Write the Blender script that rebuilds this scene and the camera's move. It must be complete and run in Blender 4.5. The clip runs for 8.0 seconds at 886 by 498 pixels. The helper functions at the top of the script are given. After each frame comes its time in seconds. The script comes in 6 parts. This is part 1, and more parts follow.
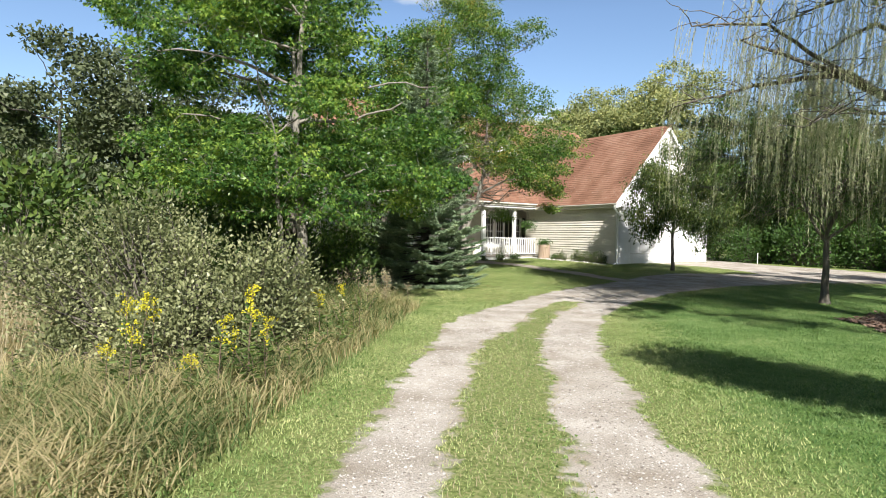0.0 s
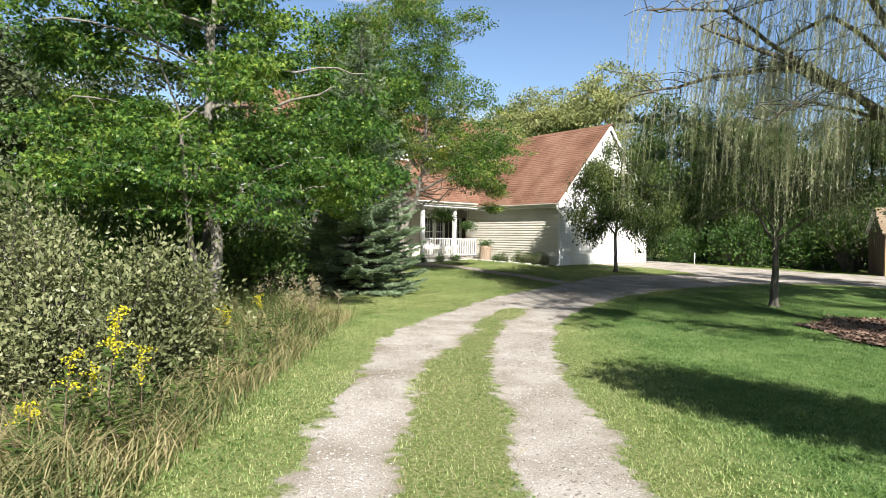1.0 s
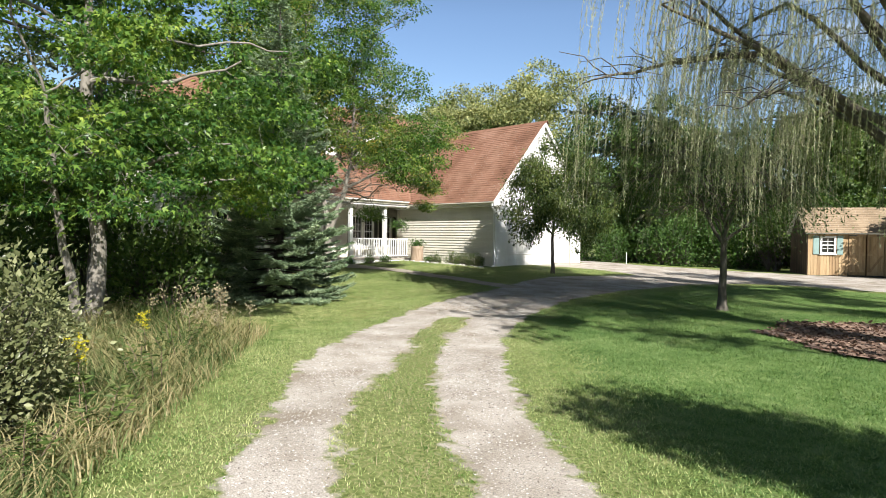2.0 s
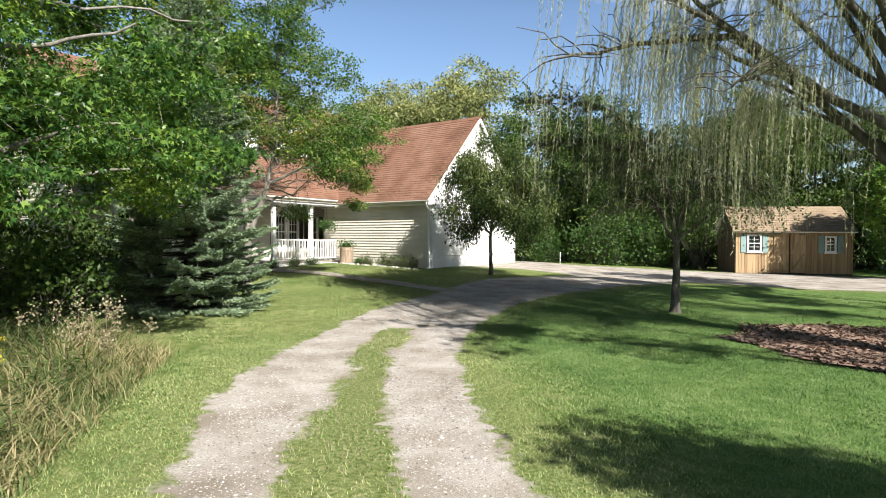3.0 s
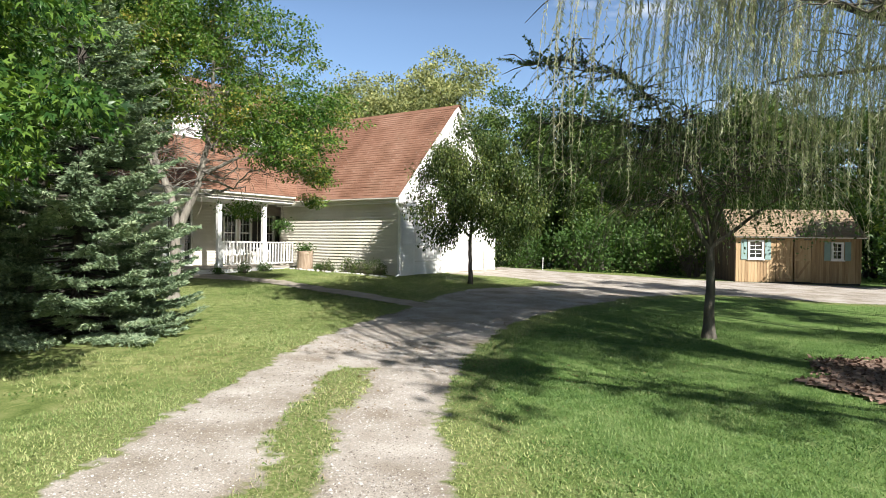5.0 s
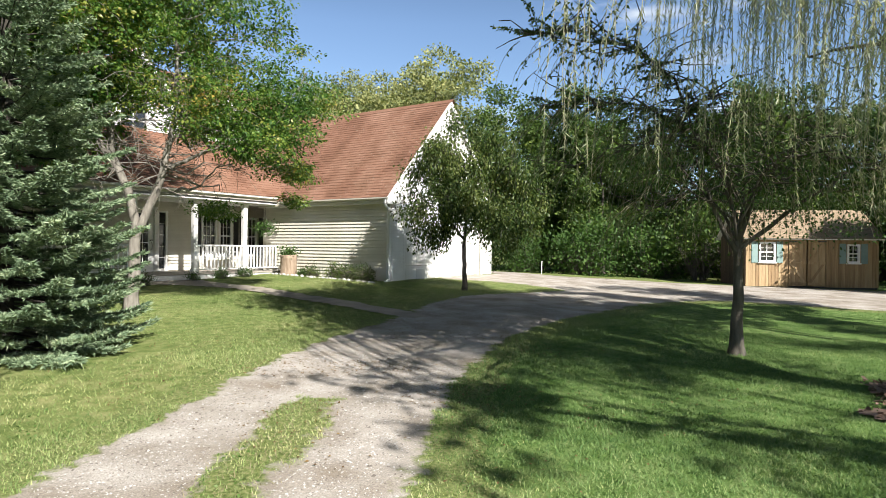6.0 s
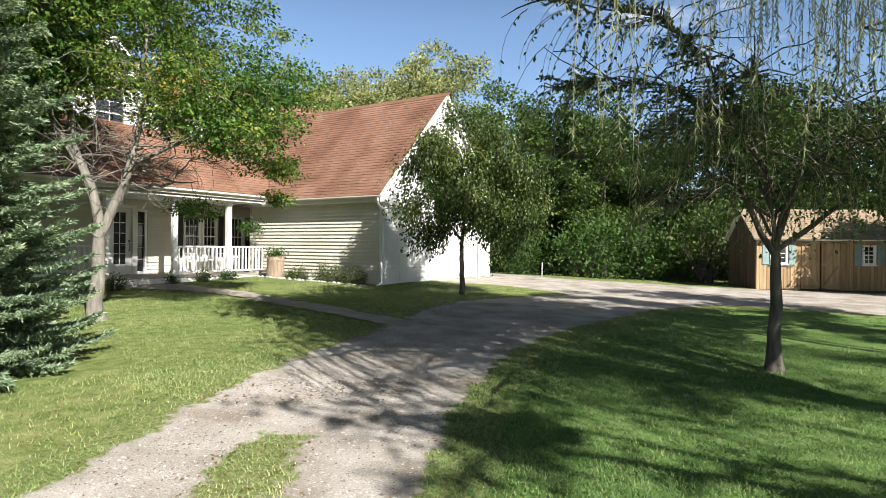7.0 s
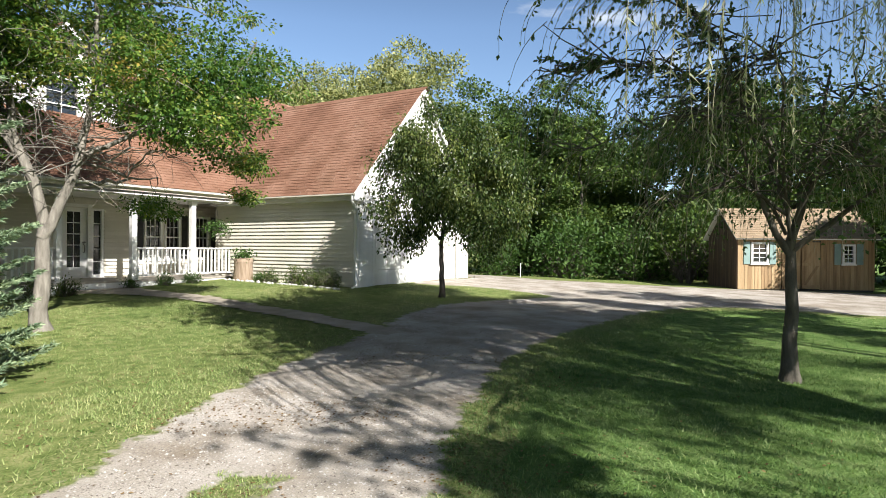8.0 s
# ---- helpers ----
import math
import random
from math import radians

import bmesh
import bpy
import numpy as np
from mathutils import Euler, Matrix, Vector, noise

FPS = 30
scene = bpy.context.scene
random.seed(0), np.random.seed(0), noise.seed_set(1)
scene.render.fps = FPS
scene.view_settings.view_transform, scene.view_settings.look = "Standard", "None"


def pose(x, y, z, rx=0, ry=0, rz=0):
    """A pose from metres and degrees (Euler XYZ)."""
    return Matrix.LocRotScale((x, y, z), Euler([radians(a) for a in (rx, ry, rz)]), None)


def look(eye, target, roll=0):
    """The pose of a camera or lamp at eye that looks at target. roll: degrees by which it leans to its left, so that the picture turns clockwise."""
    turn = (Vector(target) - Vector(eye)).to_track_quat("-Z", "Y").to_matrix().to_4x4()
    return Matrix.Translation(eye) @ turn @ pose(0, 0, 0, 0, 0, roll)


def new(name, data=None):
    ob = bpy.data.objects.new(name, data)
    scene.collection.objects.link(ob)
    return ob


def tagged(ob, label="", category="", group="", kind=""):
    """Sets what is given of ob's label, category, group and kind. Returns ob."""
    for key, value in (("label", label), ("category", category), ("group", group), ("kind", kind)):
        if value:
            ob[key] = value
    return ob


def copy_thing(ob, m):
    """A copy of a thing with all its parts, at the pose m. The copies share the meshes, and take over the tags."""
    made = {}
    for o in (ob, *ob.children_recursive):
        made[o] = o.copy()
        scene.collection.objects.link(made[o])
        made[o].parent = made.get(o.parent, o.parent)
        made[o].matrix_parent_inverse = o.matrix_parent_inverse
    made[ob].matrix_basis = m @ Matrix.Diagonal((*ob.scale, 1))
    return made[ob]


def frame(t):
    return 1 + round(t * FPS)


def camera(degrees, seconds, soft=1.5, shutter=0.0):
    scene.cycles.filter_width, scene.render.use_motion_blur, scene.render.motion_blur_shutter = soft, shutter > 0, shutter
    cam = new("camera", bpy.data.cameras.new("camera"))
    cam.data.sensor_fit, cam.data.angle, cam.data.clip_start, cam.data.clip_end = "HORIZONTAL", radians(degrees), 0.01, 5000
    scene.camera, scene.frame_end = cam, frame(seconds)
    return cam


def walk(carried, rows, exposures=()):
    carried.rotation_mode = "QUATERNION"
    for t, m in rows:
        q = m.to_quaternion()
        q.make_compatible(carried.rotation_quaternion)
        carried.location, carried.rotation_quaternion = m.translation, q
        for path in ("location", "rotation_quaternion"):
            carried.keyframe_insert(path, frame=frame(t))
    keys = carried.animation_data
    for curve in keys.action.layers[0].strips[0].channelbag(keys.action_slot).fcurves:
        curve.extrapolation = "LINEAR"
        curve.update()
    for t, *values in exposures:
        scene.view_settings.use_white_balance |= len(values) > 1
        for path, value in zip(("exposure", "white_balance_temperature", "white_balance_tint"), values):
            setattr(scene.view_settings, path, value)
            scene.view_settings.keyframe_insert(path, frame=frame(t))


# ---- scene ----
cam = camera(71.8, 8.0, soft=0.5)
PATH = [
    (0, (0.15, 0.288, 1.58), (-1.502, 1.416, 1.544), 0.9),
    (0.5, (-0.337, 0.649, 1.611), (-1.932, 1.855, 1.575), 0.8),
    (1, (-0.88, 1.066, 1.62), (-2.411, 2.353, 1.587), 0.8),
    (1.5, (-1.46, 1.524, 1.63), (-2.909, 2.902, 1.599), 0.8),
    (2, (-2.026, 1.975, 1.662), (-3.397, 3.431, 1.629), 0.7),
    (2.2, (-2.251, 2.152, 1.674), (-3.589, 3.638, 1.637), 0.9),
    (3.3, (-3.439, 3.077, 1.661), (-4.588, 4.714, 1.637), 0.3),
    (3.5, (-3.628, 3.286, 1.658), (-4.767, 4.93, 1.636), 0.5),
    (4, (-4.077, 3.899, 1.665), (-5.197, 5.555, 1.645), 0.6),
    (4.5, (-4.484, 4.514, 1.683), (-5.596, 6.176, 1.664), 0.7),
    (4.7, (-4.68, 4.769, 1.697), (-5.787, 6.434, 1.676), 0.8),
    (5.8, (-5.389, 6.169, 1.659), (-6.5, 7.832, 1.649), 0.6),
    (6, (-5.555, 6.412, 1.666), (-6.656, 8.082, 1.659), 0.6),
    (6.5, (-5.871, 6.98, 1.683), (-6.967, 8.653, 1.675), 0.4),
    (7, (-6.186, 7.375, 1.674), (-7.277, 9.052, 1.67), 0.6),
    (7.5, (-6.485, 7.68, 1.674), (-7.542, 9.378, 1.672), 0.6),
    (8, (-6.784, 7.966, 1.681), (-7.796, 9.691, 1.679), 0.4),
]
walk(cam, [(t, look(eye, target, roll)) for t, eye, target, roll in PATH])

# ---------------------------------------------------------------- light
SUN = Vector((0.77, -0.33, 0.60)).normalized()
sun = new("sun", bpy.data.lights.new("sun", "SUN"))
sun.data.energy, sun.data.angle, sun.data.color = 5.0, radians(0.5), (1.0, 0.962, 0.915)
sun.matrix_world = look((40, -20, 40), Vector((40, -20, 40)) - SUN)

world = bpy.data.worlds.new("world")
scene.world = world
world.use_nodes = True
wn, wl = world.node_tree.nodes, world.node_tree.links
wn.clear()
w_out = wn.new("ShaderNodeOutputWorld")
w_bg = wn.new("ShaderNodeBackground")
w_sky = wn.new("ShaderNodeTexSky")
w_sky.sky_type, w_sky.sun_disc = "NISHITA", False
w_sky.sun_elevation = math.asin(SUN.z)
w_sky.sun_rotation = math.atan2(SUN.x, SUN.y)
w_sky.altitude, w_sky.air_density, w_sky.dust_density, w_sky.ozone_density = 200, 1.0, 0.7, 1.6
w_bg.inputs["Strength"].default_value = 0.05
# thin fair-weather clouds over the whole sky
w_geo = wn.new("ShaderNodeTexCoord")
w_map = wn.new("ShaderNodeMapping")
w_map.inputs["Scale"].default_value = (1.0, 1.0, 3.2)
w_noise = wn.new("ShaderNodeTexNoise")
w_noise.inputs["Scale"].default_value, w_noise.inputs["Detail"].default_value = 4.2, 6.0
w_ramp = wn.new("ShaderNodeValToRGB")
w_ramp.color_ramp.elements[0].position, w_ramp.color_ramp.elements[1].position = 0.565, 0.70
w_mix = wn.new("ShaderNodeMixRGB")
w_mix.inputs["Color2"].default_value = (6.0, 6.2, 6.4, 1)
wl.new(w_geo.outputs["Generated"], w_map.inputs["Vector"])
wl.new(w_map.outputs["Vector"], w_noise.inputs["Vector"])
wl.new(w_noise.outputs["Fac"], w_ramp.inputs["Fac"])
wl.new(w_ramp.outputs["Color"], w_mix.inputs["Fac"])
# brighter low down, deeper towards the zenith
w_sep = wn.new("ShaderNodeSeparateXYZ")
w_grad = wn.new("ShaderNodeValToRGB")
for k, (at_, col) in enumerate([(0.0, (1.38, 1.42, 1.46)), (0.34, (1.3, 1.36, 1.44)), (0.66, (0.45, 0.48, 0.52)), (1.0, (0.27, 0.29, 0.32))]):
    e = w_grad.color_ramp.elements[k] if k < 2 else w_grad.color_ramp.elements.new(at_)
    e.position, e.color = at_, (*col, 1)
w_mul = wn.new("ShaderNodeMixRGB")
w_mul.blend_type = "MULTIPLY"
w_mul.inputs["Fac"].default_value = 1.0
wl.new(w_geo.outputs["Generated"], w_sep.inputs["Vector"])
wl.new(w_sep.outputs["Z"], w_grad.inputs["Fac"])
wl.new(w_sky.outputs["Color"], w_mix.inputs["Color1"])
wl.new(w_mix.outputs["Color"], w_mul.inputs["Color1"])
wl.new(w_grad.outputs["Color"], w_mul.inputs["Color2"])
wl.new(w_mul.outputs["Color"], w_bg.inputs["Color"])
wl.new(w_bg.outputs["Background"], w_out.inputs["Surface"])
scene.view_settings.exposure = 1.25

# ---------------------------------------------------------------- materials


def ramp_node(n, stops):
    r = n.new("ShaderNodeValToRGB")
    while len(r.color_ramp.elements) < len(stops):
        r.color_ramp.elements.new(0.5)
    for e, (p, c) in zip(r.color_ramp.elements, stops):
        e.position, e.color = p, (*c, 1)
    return r


def surface(name, stops, scale=6.0, detail=6.0, rough=0.7, bump=0.3, fine=60.0, island=0.0, obrand=0.0, stretch=(1, 1, 1), metal=0.0, dirt=0.0, spec=0.4, grit=0.35):
    """A weathered solid: colours from coarse noise, a fine grain, relief, and some change from piece to piece."""
    m = bpy.data.materials.new(name)
    m.use_nodes = True
    n, l = m.node_tree.nodes, m.node_tree.links
    b = n["Principled BSDF"]
    b.inputs["Roughness"].default_value, b.inputs["Metallic"].default_value = rough, metal
    b.inputs["Specular IOR Level"].default_value = spec
    co = n.new("ShaderNodeTexCoord")
    mp = n.new("ShaderNodeMapping")
    mp.inputs["Scale"].default_value = stretch
    l.new(co.outputs["Object"], mp.inputs["Vector"])
    big = n.new("ShaderNodeTexNoise")
    big.inputs["Scale"].default_value, big.inputs["Detail"].default_value = scale, detail
    small = n.new("ShaderNodeTexNoise")
    small.inputs["Scale"].default_value, small.inputs["Detail"].default_value = fine, 4.0
    l.new(mp.outputs["Vector"], big.inputs["Vector"])
    l.new(mp.outputs["Vector"], small.inputs["Vector"])
    r = ramp_node(n, stops)
    fac = big.outputs["Fac"]
    geo = n.new("ShaderNodeNewGeometry")
    info = n.new("ShaderNodeObjectInfo")
    for src, k in ((geo.outputs["Random Per Island"], island), (info.outputs["Random"], obrand)):
        if k:
            ma = n.new("ShaderNodeMath")
            ma.operation = "MULTIPLY_ADD"
            ma.inputs[1].default_value = k
            l.new(src, ma.inputs[0])
            sub = n.new("ShaderNodeMath")
            sub.operation = "SUBTRACT"
            sub.inputs[1].default_value = k / 2
            l.new(fac, ma.inputs[2])
            l.new(ma.outputs[0], sub.inputs[0])
            fac = sub.outputs[0]
    l.new(fac, r.inputs["Fac"])
    grain = n.new("ShaderNodeMixRGB")
    grain.blend_type = "OVERLAY"
    grain.inputs["Fac"].default_value = grit
    l.new(r.outputs["Color"], grain.inputs["Color1"])
    gr = n.new("ShaderNodeRGBToBW")
    l.new(small.outputs["Color"], gr.inputs["Color"])
    l.new(gr.outputs["Val"], grain.inputs["Color2"])
    col = grain.outputs["Color"]
    if dirt:
        d = n.new("ShaderNodeTexNoise")
        d.inputs["Scale"].default_value, d.inputs["Detail"].default_value = 1.3, 8.0
        l.new(mp.outputs["Vector"], d.inputs["Vector"])
        dr = ramp_node(n, [(0.45, (1, 1, 1)), (0.75, (1 - dirt, 1 - dirt * 1.05, 1 - dirt * 1.2))])
        l.new(d.outputs["Fac"], dr.inputs["Fac"])
        mu = n.new("ShaderNodeMixRGB")
        mu.blend_type = "MULTIPLY"
        mu.inputs["Fac"].default_value = 1.0
        l.new(col, mu.inputs["Color1"])
        l.new(dr.outputs["Color"], mu.inputs["Color2"])
        col = mu.outputs["Color"]
    l.new(col, b.inputs["Base Color"])
    bp = n.new("ShaderNodeBump")
    bp.inputs["Strength"].default_value, bp.inputs["Distance"].default_value = bump, 0.01
    l.new(small.outputs["Fac"], bp.inputs["Height"])
    l.new(bp.outputs["Normal"], b.inputs["Normal"])
    return m


def foliage(name, stops, through_light=0.35, gloss=0.35, patch=0.6, gain=1.5):
    """Leaves: a colour for each leaf, drifting over the crown, with light passing through."""
    m = bpy.data.materials.new(name)
    m.use_nodes = True
    n, l = m.node_tree.nodes, m.node_tree.links
    b, out = n["Principled BSDF"], n["Material Output"]
    stops = [(p, tuple(min(0.8, v * gain) for v in c)) for p, c in stops]
    b.inputs["Roughness"].default_value = gloss
    b.inputs["Specular IOR Level"].default_value = 0.22
    geo = n.new("ShaderNodeNewGeometry")
    co = n.new("ShaderNodeTexCoord")
    no = n.new("ShaderNodeTexNoise")
    no.inputs["Scale"].default_value, no.inputs["Detail"].default_value = patch, 3.0
    l.new(co.outputs["Object"], no.inputs["Vector"])
    ma = n.new("ShaderNodeMath")
    ma.operation = "MULTIPLY_ADD"
    ma.inputs[1].default_value = 0.55
    l.new(geo.outputs["Random Per Island"], ma.inputs[0])
    l.new(no.outputs["Fac"], ma.inputs[2])
    sub = n.new("ShaderNodeMath")
    sub.operation = "SUBTRACT"
    sub.inputs[1].default_value = 0.275
    l.new(ma.outputs[0], sub.inputs[0])
    r = ramp_node(n, stops)
    l.new(sub.outputs[0], r.inputs["Fac"])
    l.new(r.outputs["Color"], b.inputs["Base Color"])
    tr = n.new("ShaderNodeBsdfTranslucent")
    warm = n.new("ShaderNodeMixRGB")
    warm.blend_type = "MULTIPLY"
    warm.inputs["Fac"].default_value = 1.0
    warm.inputs["Color2"].default_value = (1.45, 1.6, 0.75, 1)
    l.new(r.outputs["Color"], warm.inputs["Color1"])
    l.new(warm.outputs["Color"], tr.inputs["Color"])
    mix = n.new("ShaderNodeMixShader")
    mix.inputs["Fac"].default_value = through_light
    l.new(b.outputs["BSDF"], mix.inputs[1])
    l.new(tr.outputs["BSDF"], mix.inputs[2])
    l.new(mix.outputs["Shader"], out.inputs["Surface"])
    return m


M_SIDING = surface("cream_vinyl_siding", [(0.3, (0.546, 0.515, 0.437)), (0.7, (0.608, 0.577, 0.499))], scale=1.5, rough=0.55, bump=0.08, fine=90, obrand=0.25, dirt=0.12)
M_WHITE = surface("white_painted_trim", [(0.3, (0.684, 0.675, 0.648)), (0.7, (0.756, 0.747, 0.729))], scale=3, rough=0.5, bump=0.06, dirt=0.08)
M_SHINGLE = surface("red_brown_asphalt_shingle", [(0.25, (0.144, 0.0735, 0.0476)), (0.5, (0.208, 0.111, 0.0735)), (0.78, (0.265, 0.154, 0.108))], scale=0.9, rough=0.95, bump=0.8, fine=160, island=0.3, dirt=0.25, spec=0.15)
M_DECK = surface("weathered_deck_boards", [(0.3, (0.294, 0.266, 0.224)), (0.7, (0.385, 0.35, 0.301))], scale=3, rough=0.8, stretch=(1, 8, 1), obrand=0.3)
M_GLASS = surface("dark_window_glass", [(0.3, (0.012, 0.014, 0.016)), (0.7, (0.02, 0.022, 0.026))], scale=1, rough=0.06, bump=0.0, spec=0.9)
M_DARK = surface("dark_shutter_paint", [(0.3, (0.02, 0.02, 0.02)), (0.7, (0.035, 0.032, 0.03))], rough=0.6)
M_METAL = surface("dull_dark_metal", [(0.3, (0.05, 0.05, 0.05)), (0.7, (0.1, 0.1, 0.1))], rough=0.4, metal=0.8)
M_BARK = surface("grey_brown_bark", [(0.3, (0.062, 0.0527, 0.0409)), (0.6, (0.124, 0.108, 0.0868)), (0.8, (0.186, 0.167, 0.136))], scale=5, rough=0.9, bump=1.0, fine=45, stretch=(3, 3, 0.6))
M_PALEBARK = surface("pale_weathered_bark", [(0.3, (0.125, 0.112, 0.0924)), (0.6, (0.224, 0.205, 0.172)), (0.8, (0.317, 0.297, 0.257))], scale=4, rough=0.9, bump=1.0, fine=40, stretch=(4, 4, 0.8))
M_DARKBARK = surface("dark_damp_bark", [(0.3, (0.027, 0.0228, 0.018)), (0.7, (0.066, 0.057, 0.045))], scale=5, rough=0.9, bump=1.0, fine=45, stretch=(3, 3, 0.6))
M_TWIG = surface("yellowish_willow_twig", [(0.3, (0.225, 0.203, 0.12)), (0.7, (0.345, 0.315, 0.203))], scale=8, rough=0.7)
M_MAPLE = foliage("maple_leaf", [(0.1, (0.012, 0.036, 0.010)), (0.4, (0.042, 0.098, 0.022)), (0.7, (0.132, 0.207, 0.0374)), (0.95, (0.28, 0.324, 0.0663))], 0.36, gain=1.15)
M_PORCHLEAF = foliage("ash_leaf_turning", [(0.15, (0.0185, 0.0505, 0.0106)), (0.45, (0.0517, 0.109, 0.0198)), (0.7, (0.12, 0.173, 0.0334)), (0.85, (0.222, 0.202, 0.0456)), (1.0, (0.277, 0.162, 0.038))], 0.34, gain=1.2)
M_WEEPLEAF = foliage("weeping_tree_leaf", [(0.15, (0.0268, 0.0566, 0.0145)), (0.45, (0.067, 0.108, 0.0275)), (0.75, (0.152, 0.185, 0.0525)), (0.95, (0.241, 0.268, 0.0888))], 0.3, 0.35, 0.9, gain=0.78)
M_WILLOWLEAF = foliage("willow_leaf", [(0.15, (0.10, 0.112, 0.070)), (0.5, (0.175, 0.185, 0.12)), (0.8, (0.26, 0.255, 0.18)), (0.95, (0.34, 0.315, 0.23))], 0.42, gain=1.9)
M_ELMLEAF = foliage("dark_elm_leaf", [(0.15, (0.022, 0.042, 0.016)), (0.5, (0.05, 0.08, 0.028)), (0.85, (0.10, 0.13, 0.05))], 0.3, gain=1.7)
M_SPRUCE = foliage("blue_spruce_needle", [(0.15, (0.0441, 0.07, 0.041)), (0.45, (0.0833, 0.118, 0.0689)), (0.7, (0.147, 0.185, 0.111)), (0.9, (0.225, 0.26, 0.164))], 0.1, 0.6, 1.6, gain=1.9)
M_OLIVE = foliage("grey_olive_leaf", [(0.15, (0.045, 0.055, 0.0234)), (0.5, (0.1, 0.11, 0.0495)), (0.8, (0.175, 0.18, 0.0945)), (0.95, (0.27, 0.265, 0.153))], 0.2, gain=1.45)
M_WOODS = foliage("woodland_leaf", [(0.15, (0.0231, 0.0473, 0.0119)), (0.5, (0.0525, 0.0893, 0.0204)), (0.8, (0.0998, 0.137, 0.0306)), (0.95, (0.168, 0.189, 0.0425))], 0.25, 0.5, 0.15, gain=1.2)
M_WOODSGOLD = foliage("yellowing_woodland_leaf", [(0.15, (0.062, 0.078, 0.030)), (0.5, (0.135, 0.145, 0.058)), (0.8, (0.22, 0.21, 0.085)), (0.95, (0.30, 0.265, 0.12))], 0.24, 0.5, 0.15, gain=1.65)
# grey-green leaf for the left wood, made pale to stand for its sunlight
M_WOODSPALE = foliage("sunlit_grey_green_leaf", [(0.15, (0.045, 0.062, 0.030)), (0.5, (0.095, 0.118, 0.058)), (0.8, (0.16, 0.18, 0.095)), (0.95, (0.22, 0.235, 0.13))], 0.25, 0.5, 0.15, gain=0.85)
M_BUSH = foliage("bright_bush_leaf", [(0.15, (0.035, 0.075, 0.02)), (0.5, (0.07, 0.14, 0.035)), (0.85, (0.12, 0.20, 0.05))], 0.35, 0.5, 0.4, gain=0.75)
M_GOLD = foliage("goldenrod_bloom", [(0.1, (0.40, 0.36, 0.02)), (0.6, (0.55, 0.50, 0.03)), (0.9, (0.64, 0.60, 0.06))], 0.2, 0.7, 3, gain=0.85)
M_STEMLEAF = foliage("weed_leaf", [(0.15, (0.035, 0.065, 0.016)), (0.6, (0.08, 0.12, 0.03)), (0.9, (0.14, 0.18, 0.05))], 0.3, 0.5, 1.5, gain=1)
M_LAWN = foliage("lawn_blade", [(0.1, (0.064, 0.114, 0.0341)), (0.4, (0.148, 0.204, 0.0702)), (0.65, (0.245, 0.277, 0.123)), (0.95, (0.43, 0.408, 0.231))], 0.3, 0.6, 0.7, gain=1.28)
M_LUSH = foliage("lush_lawn_blade", [(0.1, (0.0306, 0.075, 0.0196)), (0.4, (0.0867, 0.155, 0.0489)), (0.65, (0.153, 0.225, 0.0831)), (0.95, (0.275, 0.31, 0.147))], 0.3, 0.6, 0.9, gain=1.1)
M_CLOVER = foliage("clover_leaf", [(0.1, (0.07, 0.14, 0.03)), (0.5, (0.13, 0.22, 0.055)), (0.9, (0.24, 0.31, 0.12))], 0.3, 0.5, 1.0, gain=0.75)
M_TALL = foliage("tall_meadow_blade", [(0.1, (0.05, 0.10, 0.028)), (0.36, (0.14, 0.19, 0.065)), (0.54, (0.34, 0.30, 0.15)), (0.9, (0.50, 0.41, 0.25))], 0.3, 0.7, 0.6, gain=0.85)
M_DRY = foliage("dry_tan_grass", [(0.1, (0.22, 0.19, 0.10)), (0.5, (0.40, 0.34, 0.22)), (0.9, (0.54, 0.47, 0.34))], 0.25, 0.8, 0.5, gain=0.75)
M_LITTER = foliage("dry_brown_leaf", [(0.1, (0.10, 0.06, 0.03)), (0.5, (0.22, 0.13, 0.06)), (0.9, (0.36, 0.25, 0.12))], 0.15, 0.8, 2, gain=0.7)
M_STALK = surface("dry_weed_stalk", [(0.3, (0.084, 0.0525, 0.035)), (0.7, (0.21, 0.154, 0.112))], rough=0.9)
M_STONE = surface("limestone_chip", [(0.2, (0.154, 0.131, 0.111)), (0.45, (0.315, 0.291, 0.259)), (0.8, (0.49, 0.471, 0.443))], scale=0.5, rough=0.9, bump=0.3, fine=80, island=0.9)
M_PATH = surface("worn_concrete_walk", [(0.3, (0.242, 0.211, 0.166)), (0.7, (0.343, 0.303, 0.248))], scale=2.5, rough=0.9, bump=0.5, fine=60)
M_MULCH = surface("wood_mulch", [(0.25, (0.0816, 0.0477, 0.0312)), (0.5, (0.163, 0.101, 0.0704)), (0.8, (0.25, 0.175, 0.131))], scale=3, rough=0.95, bump=0.8, fine=40, island=0.8)
M_PINE = surface("honey_pine_boards", [(0.25, (0.245, 0.158, 0.0792)), (0.6, (0.331, 0.227, 0.119)), (0.85, (0.396, 0.284, 0.158))], scale=2.5, rough=0.7, stretch=(6, 6, 0.5), obrand=0.5, dirt=0.25)
# the shade on the shed's ends, put into a dark board colour
M_SHADEDWOOD = surface("shade_darkened_boards", [(0.3, (0.045, 0.03, 0.02)), (0.7, (0.09, 0.06, 0.04))], scale=2.5, rough=0.75, stretch=(6, 6, 0.5), obrand=0.4)
M_TANROOF = surface("tan_shingle", [(0.3, (0.204, 0.15, 0.0952)), (0.7, (0.286, 0.218, 0.143))], scale=2, rough=0.95, bump=0.6, island=0.4)
M_TEAL = surface("faded_teal_shutter", [(0.3, (0.154, 0.238, 0.224)), (0.7, (0.21, 0.294, 0.273))], scale=4, rough=0.7)
